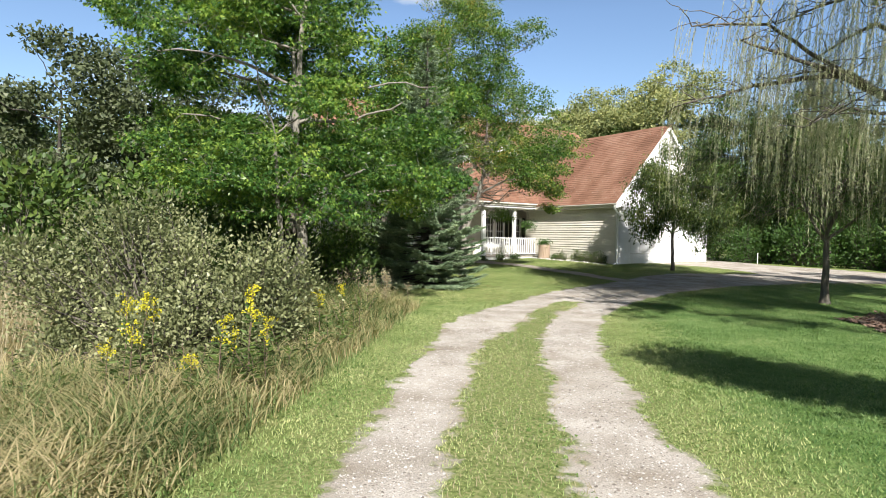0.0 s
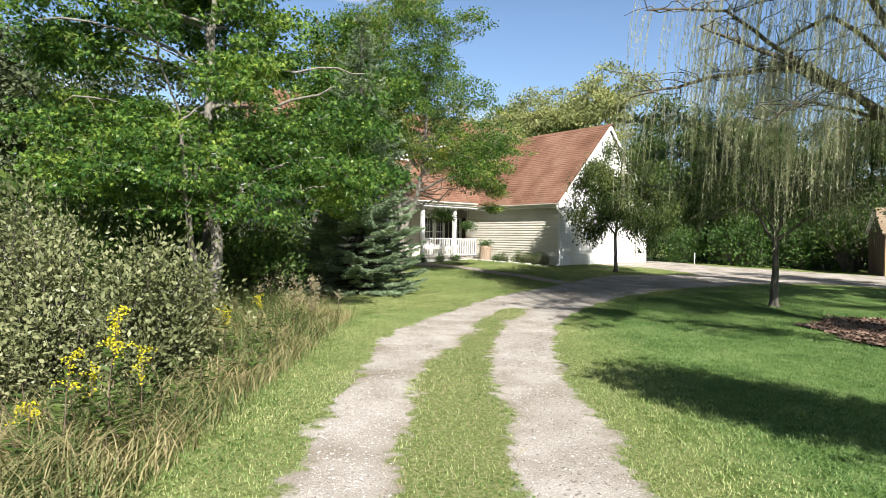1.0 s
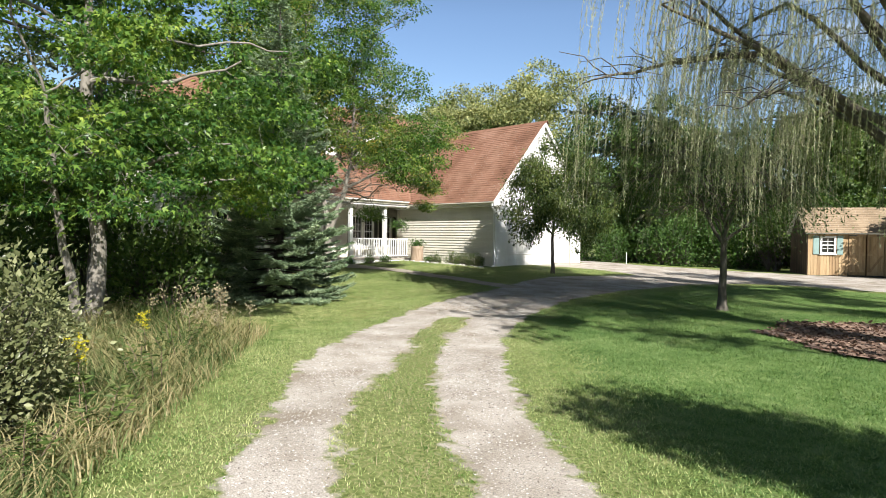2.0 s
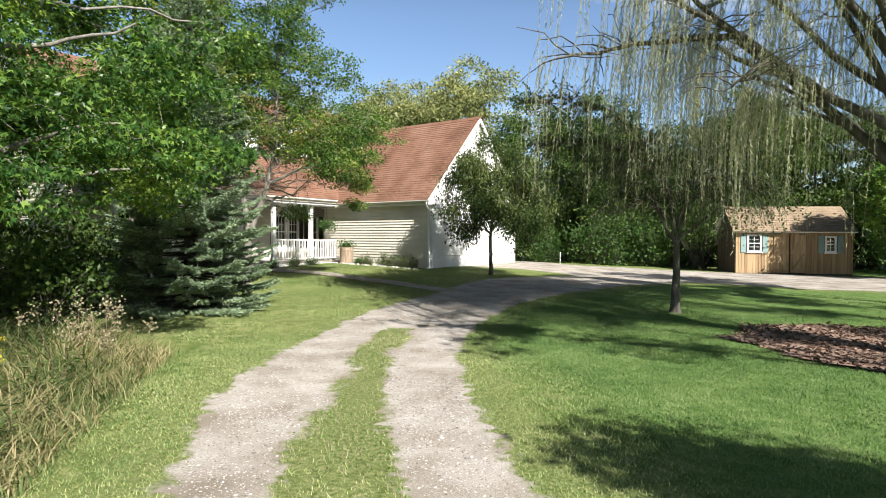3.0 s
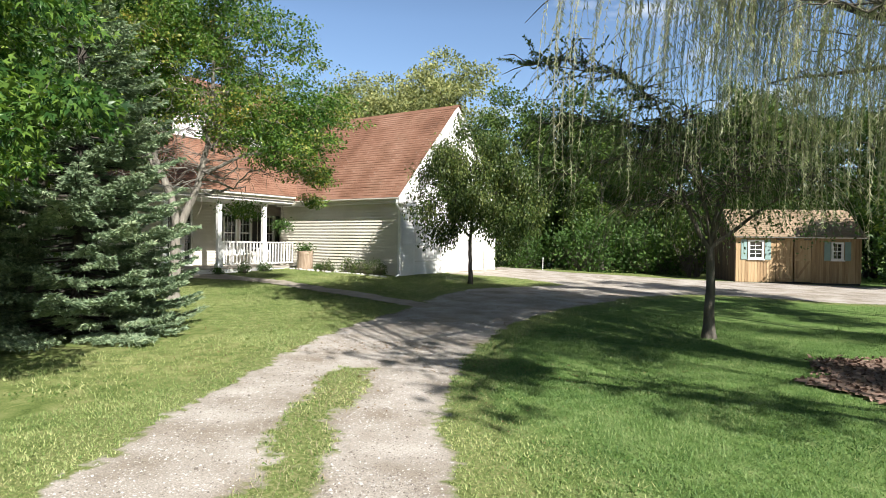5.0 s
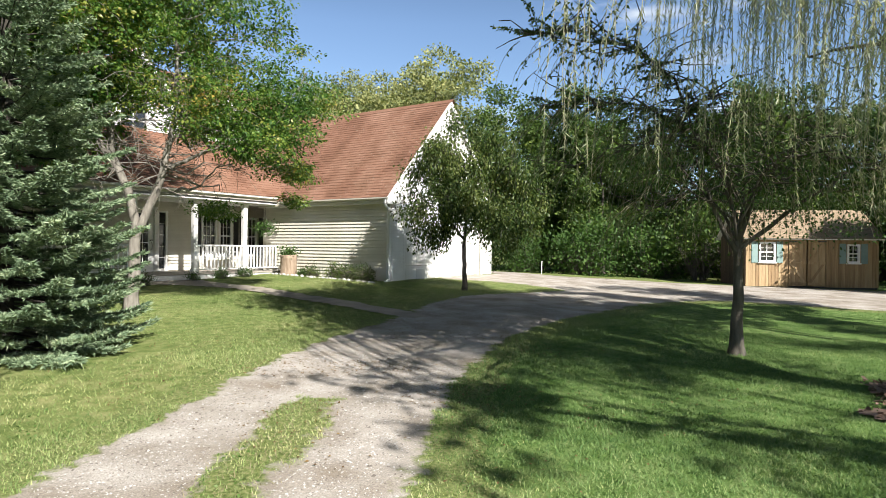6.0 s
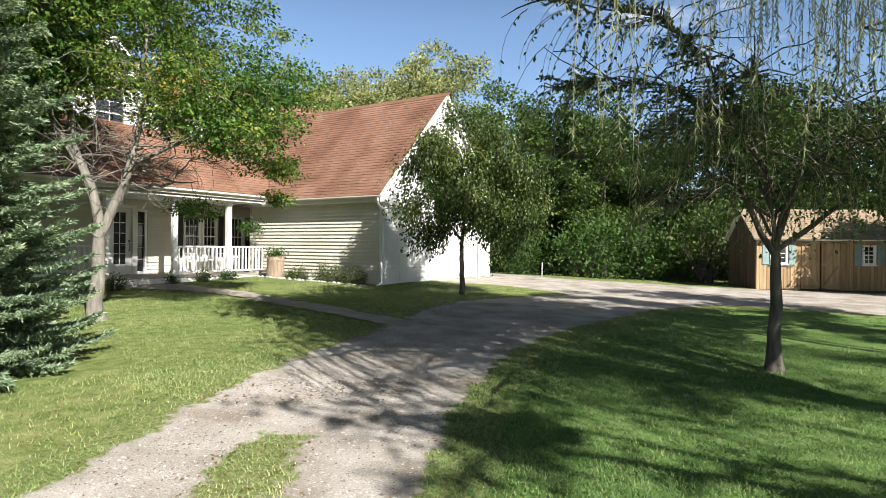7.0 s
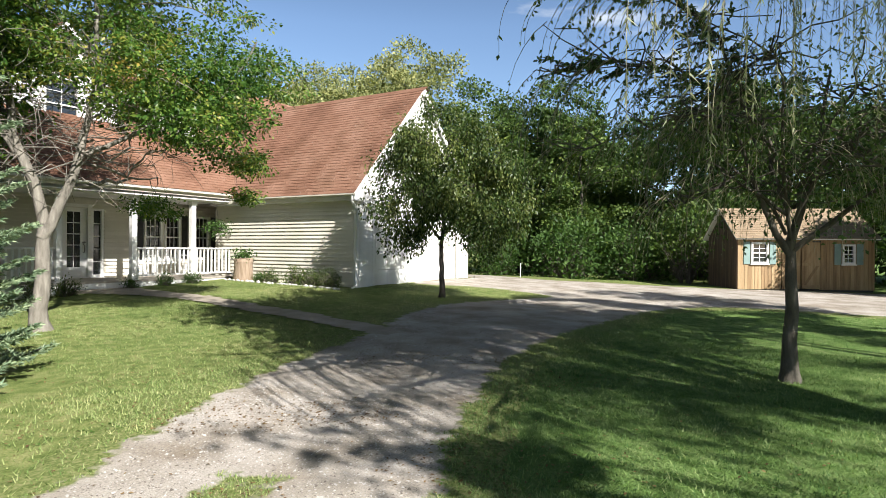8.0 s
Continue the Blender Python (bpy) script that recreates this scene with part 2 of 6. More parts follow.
M_LOG = surface("cut_log_bark", [(0.3, (0.204, 0.143, 0.0952)), (0.7, (0.326, 0.252, 0.184))], scale=5, rough=0.9, bump=1.0, fine=30, stretch=(5, 5, 0.5))


def ground_material():
    m = bpy.data.materials.new("lawn_and_meadow_soil")
    m.use_nodes = True
    n, l = m.node_tree.nodes, m.node_tree.links
    b = n["Principled BSDF"]
    b.inputs["Roughness"].default_value = 0.95
    b.inputs["Specular IOR Level"].default_value = 0.1
    co = n.new("ShaderNodeTexCoord")
    big, mid, fine = n.new("ShaderNodeTexNoise"), n.new("ShaderNodeTexNoise"), n.new("ShaderNodeTexNoise")
    for t, s, d in ((big, 0.35, 5), (mid, 5, 6), (fine, 55, 5)):
        t.inputs["Scale"].default_value, t.inputs["Detail"].default_value = s, d
        l.new(co.outputs["Object"], t.inputs["Vector"])
    add = n.new("ShaderNodeMath")
    add.operation = "MULTIPLY_ADD"
    add.inputs[1].default_value = 0.6
    l.new(mid.outputs["Fac"], add.inputs[0])
    half = n.new("ShaderNodeMath")
    half.operation = "MULTIPLY"
    half.inputs[1].default_value = 0.4
    l.new(fine.outputs["Fac"], half.inputs[0])
    l.new(half.outputs[0], add.inputs[2])
    green = ramp_node(n, [(0.32, (0.0643, 0.0984, 0.0247)), (0.47, (0.145, 0.185, 0.0605)), (0.58, (0.21, 0.233, 0.0944)), (0.7, (0.322, 0.303, 0.155))])
    l.new(add.outputs[0], green.inputs["Fac"])
    tan = ramp_node(n, [(0.3, (0.0858, 0.0792, 0.033)), (0.5, (0.185, 0.152, 0.0726)), (0.7, (0.264, 0.218, 0.119))])
    l.new(add.outputs[0], tan.inputs["Fac"])
    at = n.new("ShaderNodeAttribute")
    at.attribute_name = "meadow"
    mix = n.new("ShaderNodeMixRGB")
    l.new(at.outputs["Fac"], mix.inputs["Fac"])
    l.new(green.outputs["Color"], mix.inputs["Color1"])
    l.new(tan.outputs["Color"], mix.inputs["Color2"])
    lush = n.new("ShaderNodeAttribute")
    lush.attribute_name = "lush"
    deep = n.new("ShaderNodeMixRGB")
    deep.blend_type = "MULTIPLY"
    deep.inputs["Color2"].default_value = (0.70, 0.92, 0.78, 1)
    l.new(lush.outputs["Fac"], deep.inputs["Fac"])
    l.new(mix.outputs["Color"], deep.inputs["Color1"])
    drift = ramp_node(n, [(0.35, (0.86, 0.92, 0.8)), (0.65, (1.08, 1.05, 1.0))])
    l.new(big.outputs["Fac"], drift.inputs["Fac"])
    mul = n.new("ShaderNodeMixRGB")
    mul.blend_type = "MULTIPLY"
    mul.inputs["Fac"].default_value = 1.0
    l.new(deep.outputs["Color"], mul.inputs["Color1"])
    l.new(drift.outputs["Color"], mul.inputs["Color2"])
    l.new(mul.outputs["Color"], b.inputs["Base Color"])
    bp = n.new("ShaderNodeBump")
    bp.inputs["Strength"].default_value, bp.inputs["Distance"].default_value = 0.9, 0.03
    l.new(fine.outputs["Fac"], bp.inputs["Height"])
    l.new(bp.outputs["Normal"], b.inputs["Normal"])
    return m


M_GROUND = ground_material()

# ---------------------------------------------------------------- building helpers
rng = np.random.default_rng(7)


def smooth(a, b, v):
    t = np.clip((np.asarray(v, float) - a) / (b - a), 0, 1)
    return t * t * (3 - 2 * t)


def ditch_side(x, y):
    """Metres to the meadow side of the driveway's outer edge."""
    return -0.65 * (np.asarray(x) + 3.1) - 0.75 * (np.asarray(y) - 1.73)


def lushness(x, y):
    """How green the lawn is: full beyond the driveway, worn beside the wheel tracks and on the house side."""
    x, y = np.asarray(x, float), np.asarray(y, float)
    return smooth(0.3, 1.7, 0.65 * (x + 4.2) + 0.75 * (y - 5.7) + 0.25 * np.sin(1.7 * x + y)) * smooth(-10.6, -9.0, x)


def ground_z(x, y):
    x, y = np.asarray(x, float), np.asarray(y, float)
    rise = 0.06 + 0.62 * np.exp(-((x + 23) / 11.5) ** 2 - ((y - 24) / 11.5) ** 2) + 0.12 * smooth(24, 32, y)
    along = -0.6 * x + 0.8 * y
    s = ditch_side(x, y)
    dip = 0.38 * smooth(0.9, 2.6, s) * (1 - smooth(9.0, 13.0, along)) - 0.22 * smooth(4.0, 9.0, s) * (1 - smooth(9.0, 13.0, along))
    return rise - dip + 0.018 * np.sin(1.3 * x + 0.7 * y) * np.cos(0.9 * y - 0.4 * x)


def gz(x, y):
    return float(ground_z(x, y))


def raw_mesh(name, verts, faces_flat, sizes, mat):
    """A mesh from arrays: vertices, the flat list of corner indices, and each face's corner count."""
    me = bpy.data.meshes.new(name)
    verts = np.asarray(verts, np.float32)
    me.vertices.add(len(verts))
    me.vertices.foreach_set("co", verts.ravel())
    me.loops.add(len(faces_flat))
    me.loops.foreach_set("vertex_index", np.asarray(faces_flat, np.int32))
    sizes = np.asarray(sizes, np.int32)
    me.polygons.add(len(sizes))
    me.polygons.foreach_set("loop_start", np.concatenate(([0], np.cumsum(sizes)[:-1])).astype(np.int32))
    me.update(calc_edges=True)
    me.materials.append(mat)
    return me


def put(name, me, parent=None, label="", at=None):
    ob = new(name, me)
    if parent is not None:
        ob.parent = parent
    if at is not None:
        ob.location = at
    if label:
        tagged(ob, label)
    return ob


def part(name, bm, mat, parent=None, label=""):
    """Links a bmesh as one mesh object under a thing or a part."""
    me = bpy.data.meshes.new(name)
    bm.to_mesh(me)
    bm.free()
    me.materials.append(mat)
    return put(name, me, parent, label)


def thing(name, at, label, category, group="", kind="", rz=0.0):
    ob = new(name)
    ob.matrix_world = pose(*at, 0, 0, rz)
    return tagged(ob, label, category, group, kind)


def box(bm, x0, x1, y0, y1, z0, z1, bevel=0.0):
    vs = [bm.verts.new((x, y, z)) for x in (x0, x1) for y in (y0, y1) for z in (z0, z1)]
    fs = [bm.faces.new([vs[i] for i in f]) for f in ((0, 1, 3, 2), (4, 6, 7, 5), (0, 4, 5, 1), (2, 3, 7, 6), (0, 2, 6, 4), (1, 5, 7, 3))]
    if bevel:
        es = list({e for f in fs for e in f.edges})
        bmesh.ops.bevel(bm, geom=es, offset=bevel, segments=1, affect="EDGES")
    return bm


def boxes(*rows, bevel=0.0):
    bm = bmesh.new()
    for r in rows:
        box(bm, *r, bevel=bevel)
    return bm


def prism(points, axis, a, b):
    """A closed prism: a polygon in the plane across the axis, from a to b along it."""
    bm = bmesh.new()

    def at(p, v):
        return (v, p[0], p[1]) if axis == "x" else (p[0], v, p[1]) if axis == "y" else (p[0], p[1], v)
    lo = [bm.verts.new(at(p, a)) for p in points]
    hi = [bm.verts.new(at(p, b)) for p in points]
    bm.faces.new(lo), bm.faces.new(hi[::-1])
    for i in range(len(points)):
        j = (i + 1) % len(points)
        bm.faces.new((lo[j], lo[i], hi[i], hi[j]))
    bmesh.ops.recalc_face_normals(bm, faces=bm.faces[:])
    return bm


class Tubes:
    """Gathers tapered, bent round branches into one mesh."""

    def __init__(self):
        self.v, self.f, self.s, self.n = [], [], [], 0

    def add(self, pts, radii, sides=6):
        pts = np.asarray(pts, float)
        k = len(pts)
        d = np.gradient(pts, axis=0)
        d /= np.linalg.norm(d, axis=1)[:, None] + 1e-9
        up = np.where(np.abs(d[:, 2:3]) > 0.9, np.array([[1.0, 0, 0]]), np.array([[0, 0, 1.0]]))
        a = np.cross(d, up)
        a /= np.linalg.norm(a, axis=1)[:, None] + 1e-9
        for i in range(1, k):
            if (a[i] * a[i - 1]).sum() < 0:
                a[i] = -a[i]
        b = np.cross(d, a)
        th = np.arange(sides) * 2 * np.pi / sides
        r = np.asarray(radii, float)[:, None, None]
        ring = pts[:, None, :] + r * (np.cos(th)[None, :, None] * a[:, None, :] + np.sin(th)[None, :, None] * b[:, None, :])
        self.v.append(ring.reshape(-1, 3))
        i = np.arange(k - 1)[:, None] * sides
        j = np.arange(sides)[None, :]
        jn = (j + 1) % sides
        q = np.stack([i + j, i + jn, i + sides + jn, i + sides + j], -1).reshape(-1, 4) + self.n
        self.f.append(q.ravel())
        self.s.append(np.full(len(q), 4))
        self.n += k * sides

    def mesh(self, name, mat):
        me = raw_mesh(name, np.concatenate(self.v), np.concatenate(self.f), np.concatenate(self.s), mat)
        me.polygons.foreach_set("use_smooth", np.ones(len(me.polygons), bool))
        return me


def unit(v):
    return v / (np.linalg.norm(v, axis=-1, keepdims=True) + 1e-9)


# leaf outlines: points (along, across, lift) and triangles
LEAF = {
    "oval": ([(0, 0, 0), (0.45, 0.28, 0.06), (1, 0, -0.08), (0.45, -0.28, 0.06)], [(0, 1, 2), (0, 2, 3)]),
    "lance": ([(0, 0, 0), (0.4, 0.10, 0.03), (1, 0, -0.1), (0.4, -0.10, 0.03)], [(0, 1, 2), (0, 2, 3)]),
    "maple": ([(0, 0, 0), (0.42, 0.15, 0.05), (1, 0, -0.1), (0.42, -0.15, 0.05), (0.6, 0.55, -0.06), (0.6, -0.55, -0.06)],
              [(0, 1, 2), (0, 2, 3), (0, 4, 1), (0, 3, 5)]),
    "clump": ([(0, 0, 0), (0.35, 0.42, 0.12), (0.8, 0.25, -0.05), (1, -0.05, -0.2), (0.6, -0.42, 0.08), (0.15, -0.3, 0.1)],
              [(0, 1, 2), (0, 2, 3), (0, 3, 4), (0, 4, 5)]),
    "chip": ([(0, 0, 0), (0.75, 0.42, 0.06), (0.85, -0.38, -0.08)], [(0, 1, 2)]),
    "blade": ([(0, 0.5, 0), (0, -0.5, 0), (1, 0, 0)], [(0, 1, 2)]),
}


def leaf_mesh(name, shape, pos, along, size, mat, flat=0.7, width=1.0):
    """Many leaves in one mesh, each an island: bases, directions, lengths. flat: how far their faces turn to the sky."""
    pts, tris = LEAF[shape]
    pts = np.array(pts, float)
    pos, along = np.asarray(pos, float), unit(np.asarray(along, float))
    size = np.broadcast_to(np.asarray(size, float), (len(pos),))
    nrm = unit(rng.normal(size=pos.shape) * (1 - flat) + np.array([0, 0, 1.0]) * flat)
    side = unit(np.cross(nrm, along))
    nrm = np.cross(along, side)
    v = pos[:, None, :] + size[:, None, None] * (pts[None, :, 0:1] * along[:, None, :] + width * pts[None, :, 1:2] * side[:, None, :] + pts[None, :, 2:3] * nrm[:, None, :])
    t = np.array(tris)
    f = (t[None] + (np.arange(len(pos)) * len(pts))[:, None, None]).reshape(-1)
    return raw_mesh(name, v.reshape(-1, 3), f, np.full(len(pos) * len(t), 3), mat)


def sway(a, b, n, bend, lift=0.0):
    """A wavering line from a to b."""
    a, b = np.asarray(a, float), np.asarray(b, float)
    t = np.linspace(0, 1, n)[:, None]
    wob = np.cumsum(rng.normal(size=(n, 3)), 0)
    wob -= wob[0] + t * (wob[-1] - wob[0])
    ln = np.linalg.norm(b - a)
    return a + t * (b - a) + wob * bend * ln / n + np.array([0, 0, 1.0]) * lift * ln * t * (1 - t)


def in_crown(ells, count, shell=0.45):
    """Points inside a set of ellipsoids (centre, radii), more of them near their skins."""
    out = []
    vol = np.array([e[1][0] * e[1][1] * e[1][2] for e in ells])
    pick = rng.choice(len(ells), size=count, p=vol / vol.sum())
    d = unit(rng.normal(size=(count, 3)))
    r = shell + (1 - shell) * rng.random(count) ** 0.6
    r *= 1 + 0.16 * np.sin(5 * d[:, 0] + 3 * d[:, 2] + pick) * np.cos(4 * d[:, 1] + 2 * pick)
    for i in range(count):
        c, rad = ells[pick[i]]
        out.append(np.array(c) + d[i] * np.array(rad) * r[i])
    return np.array(out)


def broadleaf(name, base, stems, ells, clumps, per, spread, size, shape, leafmat, barkmat, label, category="tree", group="", limbs=12, droop=0.2, flat=0.42, twig=0.004, bare=(), boughs=0, bough=1.0, squash=0.5, extra=(), twiggy=True):
    """A tree: tapered stems (point lists with first radius), limbs to groups of clumps, twigs to each clump, leaves on them."""
    base = np.array([base[0], base[1], gz(base[0], base[1]) - 0.05])
    tree = thing(name, tuple(base), label, category, group)
    wood, trunk = Tubes(), Tubes()
    anchors, arad = [], []
    for pts, r0, r1 in stems:
        ctrl = np.array(pts, float)
        fine = np.concatenate([sway(ctrl[i], ctrl[i + 1], 6, 0.10)[: 6 if i == len(ctrl) - 2 else 5] for i in range(len(ctrl) - 1)])
        tt = np.linspace(0, 1, len(fine))
        rad = r0 * (1 - tt) + r1 * tt
        if ctrl[0][2] < 0.2:
            rad = rad * (1 + 0.45 * np.exp(-np.maximum(fine[:, 2], 0) / 0.16))
        trunk.add(fine, rad, 10)
        keep = fine[:, 2] > 0.25 * ctrl[:, 2].max()
        anchors.append(fine[keep]), arad.append(rad[keep])
    anchors, arad = np.concatenate(anchors), np.concatenate(arad)
    if boughs:
        mids = in_crown(ells, boughs, 0.5)
        cl = in_crown([(m, tuple(bough * rng.uniform(0.7, 1.25) * np.array([1, 1, 0.6]))) for m in mids], clumps, 0.35)
        cl = cl[cl[:, 2] > 0.5]
    else:
        cl = in_crown(ells, clumps)
    for c, rad, k in extra:
        cl = np.concatenate([cl, in_crown([(c, rad)], k, 0.2)])
    # spread-out heads for the main limbs
    heads = [int(rng.integers(len(cl)))]
    dist = np.linalg.norm(cl - cl[heads[0]], axis=1)
    for _ in range(limbs - 1):
        heads.append(int(dist.argmax()))
        dist = np.minimum(dist, np.linalg.norm(cl - cl[heads[-1]], axis=1))
    limb_pts, limb_rad = [anchors], [arad * 0.5]
    for hd in heads:
        tgt = cl[hd] * 0.85 + np.array(ells[0][0]) * 0.15
        score = np.linalg.norm(anchors - tgt, axis=1) + 0.8 * np.maximum(0, anchors[:, 2] - tgt[2] + 0.5)
        k = int(score.argmin())
        line = sway(anchors[k], tgt, 9, 0.22, 0.08)
        rr = np.linspace(min(arad[k] * 0.6, 0.075), 0.014, 9)
        lt = Tubes()
        lt.add(line, rr, 6)
        put("limb", lt.mesh("limb", barkmat), tree)
        limb_pts.append(line), limb_rad.append(rr)
    lp, lr = np.concatenate(limb_pts), np.concatenate(limb_rad)
    pos, along = [], []
    # the clumps nearest to the limbs first: each one may then carry the next
    cl = cl[np.argsort([np.linalg.norm(lp - c, axis=1).min() for c in cl])]
    pool, prad, count = np.full((len(lp) + 2 * len(cl), 3), 1e6), np.zeros(len(lp) + 2 * len(cl)), len(lp)
    pool[:count], prad[:count] = lp, lr
    for c in cl:
        k = int(np.linalg.norm(pool - c, axis=1).argmin())
        root = pool[k].copy()
        if twiggy:
            line = sway(root, c, 5, 0.3, 0.05)
            r0 = min(prad[k] * 0.65, 0.013)
            wood.add(line, np.linspace(max(r0, twig), min(twig, r0), 5), 4)
            pool[count:count + 2], prad[count:count + 2] = line[[2, 4]], (r0 * 0.8, max(r0 * 0.55, twig))
            count += 2
        out = unit(c - root + rng.normal(size=3) * 0.3)
        m = max(3, int(per * rng.uniform(0.5, 1.5)))
        off = unit(rng.normal(size=(m, 3))) * (rng.random((m, 1)) ** 0.6) * spread * np.array([1.5, 1.5, 1.5 * squash])
        pos.append(c + off)
        al = unit(off) + 0.5 * out + rng.normal(size=(m, 3)) * 0.5
        al[:, 2] -= droop * 2
        along.append(al)
    for a, b, r in bare:
        line = sway(a, b, 8, 0.6, 0.1)
        wood.add(line, np.linspace(r, r * 0.25, 8), 5)
        for _ in range(5):
            k = int(rng.integers(3, 8))
            wood.add(sway(line[k], line[k] + rng.normal(size=3) * 0.35 + (0, 0, -0.1), 5, 0.4), np.linspace(r * 0.35, 0.004, 5), 4)
    pos, along = np.concatenate(pos), np.concatenate(along)
    put("trunk", trunk.mesh("trunk", barkmat), tree)
    if wood.n:
        tagged(put("twig_work", wood.mesh("twig_work", barkmat), tree), kind="stuff")
    tagged(put("crown", leaf_mesh("crown", shape, pos, along, size * rng.uniform(0.6, 1.3, len(pos)), leafmat, flat), tree), kind="stuff")
    return tree


# ---------------------------------------------------------------- ground and driveway
def ground():
    fine_x, fine_y = np.arange(-34, 8.01, 0.35), np.arange(-8, 40.01, 0.35)
    far = np.array([3, 8, 18, 40, 90, 200, 450, 900.0])
    xs = np.concatenate((fine_x[0] - far[::-1], fine_x, fine_x[-1] + far))
    ys = np.concatenate((fine_y[0] - far[::-1], fine_y, fine_y[-1] + far))
    gx, gy = np.meshgrid(xs, ys, indexing="ij")
    v = np.stack([gx, gy, ground_z(gx, gy)], -1).reshape(-1, 3)
    ny = len(ys)
    i, j = np.meshgrid(np.arange(len(xs) - 1), np.arange(ny - 1), indexing="ij")
    a = (i * ny + j).ravel()
    f = np.stack([a, a + ny, a + ny + 1, a + 1], -1)
    me = raw_mesh("ground", v, f.ravel(), np.full(len(f), 4), M_GROUND)
    at = me.attributes.new("meadow", "FLOAT", "POINT")
    along = -0.6 * v[:, 0] + 0.8 * v[:, 1]
    at.data.foreach_set("value", (smooth(0.9, 1.6, ditch_side(v[:, 0], v[:, 1])) * (1 - smooth(10.5, 12.0, along))).astype(np.float32))
    lu = me.attributes.new("lush", "FLOAT", "POINT")
    lu.data.foreach_set("value", lushness(v[:, 0], v[:, 1]).astype(np.float32))
    me.polygons.foreach_set("use_smooth", np.ones(len(f), bool))
    return tagged(put("ground", me), "mown green lawn beside a dry tan meadow", "ground", kind="structure")


ground()

# the wheel tracks' edges, from behind the start towards the house
EDGE_A = [(9, -9.6), (3, -3.9), (-0.9, -0.35), (-3.7, 2.14), (-4.35, 2.7), (-5.5, 3.62), (-6.4, 4.42), (-7.41, 5.33), (-8.75, 6.55), (-9.7, 7.9), (-10.2, 8.6), (-10.65, 9.55), (-11.05, 10.4), (-11.55, 11.4)]
EDGE_B = [(9.6, -8.9), (3.6, -3.2), (-0.3, 0.3), (-3.27, 2.73), (-3.91, 3.22), (-5.06, 4.25), (-6.0, 5.05), (-6.88, 5.91), (-7.6, 7.0), (-8.4, 8.1), (-9.1, 8.95), (-9.55, 9.75), (-9.95, 10.4)]
EDGE_C = [(10.1, -8.2), (4.1, -2.5), (-0.1, 1.2), (-2.81, 3.37), (-3.47, 3.87), (-4.55, 4.9), (-5.66, 5.78), (-6.36, 6.45), (-7.22, 7.38), (-8.1, 8.35), (-8.75, 9.2), (-9.2, 10.05), (-9.75, 10.8)]
EDGE_D = [(10.8, -7.4), (4.8, -1.7), (0.6, 1.85), (-2.34, 4.08), (-3.0, 4.57), (-4.2, 5.68), (-5.1, 6.45), (-5.7, 7.07), (-6.55, 8.0), (-7.45, 9.1), (-8.0, 9.8), (-8.45, 10.6), (-8.75, 11.2)]
LEFT_TRACK = EDGE_A + [(-10.9, 11.9), (-10.4, 11.2)] + EDGE_B[::-1]
RIGHT_TRACK = EDGE_C + [(-10.2, 11.4), (-9.6, 12.0)] + EDGE_D[::-1]
STRIP = EDGE_B + EDGE_C[::-1]
APRON = [(-10.95, 10.3), (-11.55, 11.4), (-12.1, 12.65), (-12.45, 13.7), (-12.8, 15.2), (-13.1, 16.6), (-13.8, 18.3), (-13.9, 20.6), (-13.3, 22.6), (-12.8, 24.3), (-14.0, 24.75), (-15.9, 24.9), (-17.66, 24.6), (-17.66, 28.6),
         (-19.2, 29.3), (-19.0, 31.2), (-14.4, 31.2), (-9.7, 32.3), (-4.4, 34.0), (8, 37), (30, 41), (30, 31), (8, 27.8), (-5.2, 25.9), (-8.3, 25.3), (-9.5, 24.0), (-9.95, 22.0), (-10.25, 19.1), (-10.35, 17.1),
         (-10.2, 15.4), (-9.88, 14.36), (-9.5, 13.0), (-9.1, 12.0), (-8.75, 11.2), (-9.5, 10.9), (-10.1, 10.9), (-10.4, 10.5)]
WALK = [(-12.6, 16.0), (-14.2, 16.35), (-16.0, 16.6), (-18.6, 17.05), (-20.6, 17.0), (-22.5, 16.6), (-22.5, 18.0), (-20.6, 18.0), (-18.6, 17.85), (-16.0, 17.35), (-14.2, 17.1), (-12.9, 16.8)]
MULCH = [(-2.2 + 3.2 * math.cos(a * math.pi / 10) * (1 + 0.06 * math.sin(3 * a)), 14.3 + 2.5 * math.sin(a * math.pi / 10)) for a in range(20)]


def round_off(poly, n=6):
    """A closed smooth curve through the corners."""
    p = np.array(poly, float)
    out = []
    for i in range(len(p)):
        a, b, c, d = p[i - 1], p[i], p[(i + 1) % len(p)], p[(i + 2) % len(p)]
        for t in np.arange(n) / n:
            out.append(0.5 * ((2 * b) + (c - a) * t + (2 * a - 5 * b + 4 * c - d) * t * t + (3 * b - a - 3 * c + d) * t ** 3))
    return np.array(out)


def inside(poly, x, y):
    """Signed distance to a closed outline, positive inside."""
    x, y = np.asarray(x, float), np.asarray(y, float)
    best, odd = np.full(x.shape, 1e9), np.zeros(x.shape, bool)
    q = np.roll(poly, -1, 0)
    for (ax, ay), (bx, by) in zip(poly, q):
        dx, dy = bx - ax, by - ay
        t = np.clip(((x - ax) * dx + (y - ay) * dy) / (dx * dx + dy * dy + 1e-12), 0, 1)
        best = np.minimum(best, np.hypot(x - ax - t * dx, y - ay - t * dy))
        if abs(dy) > 1e-12:
            odd ^= ((ay > y) != (by > y)) & (x < ax + (y - ay) / dy * dx)
    return np.where(odd, best, -best)




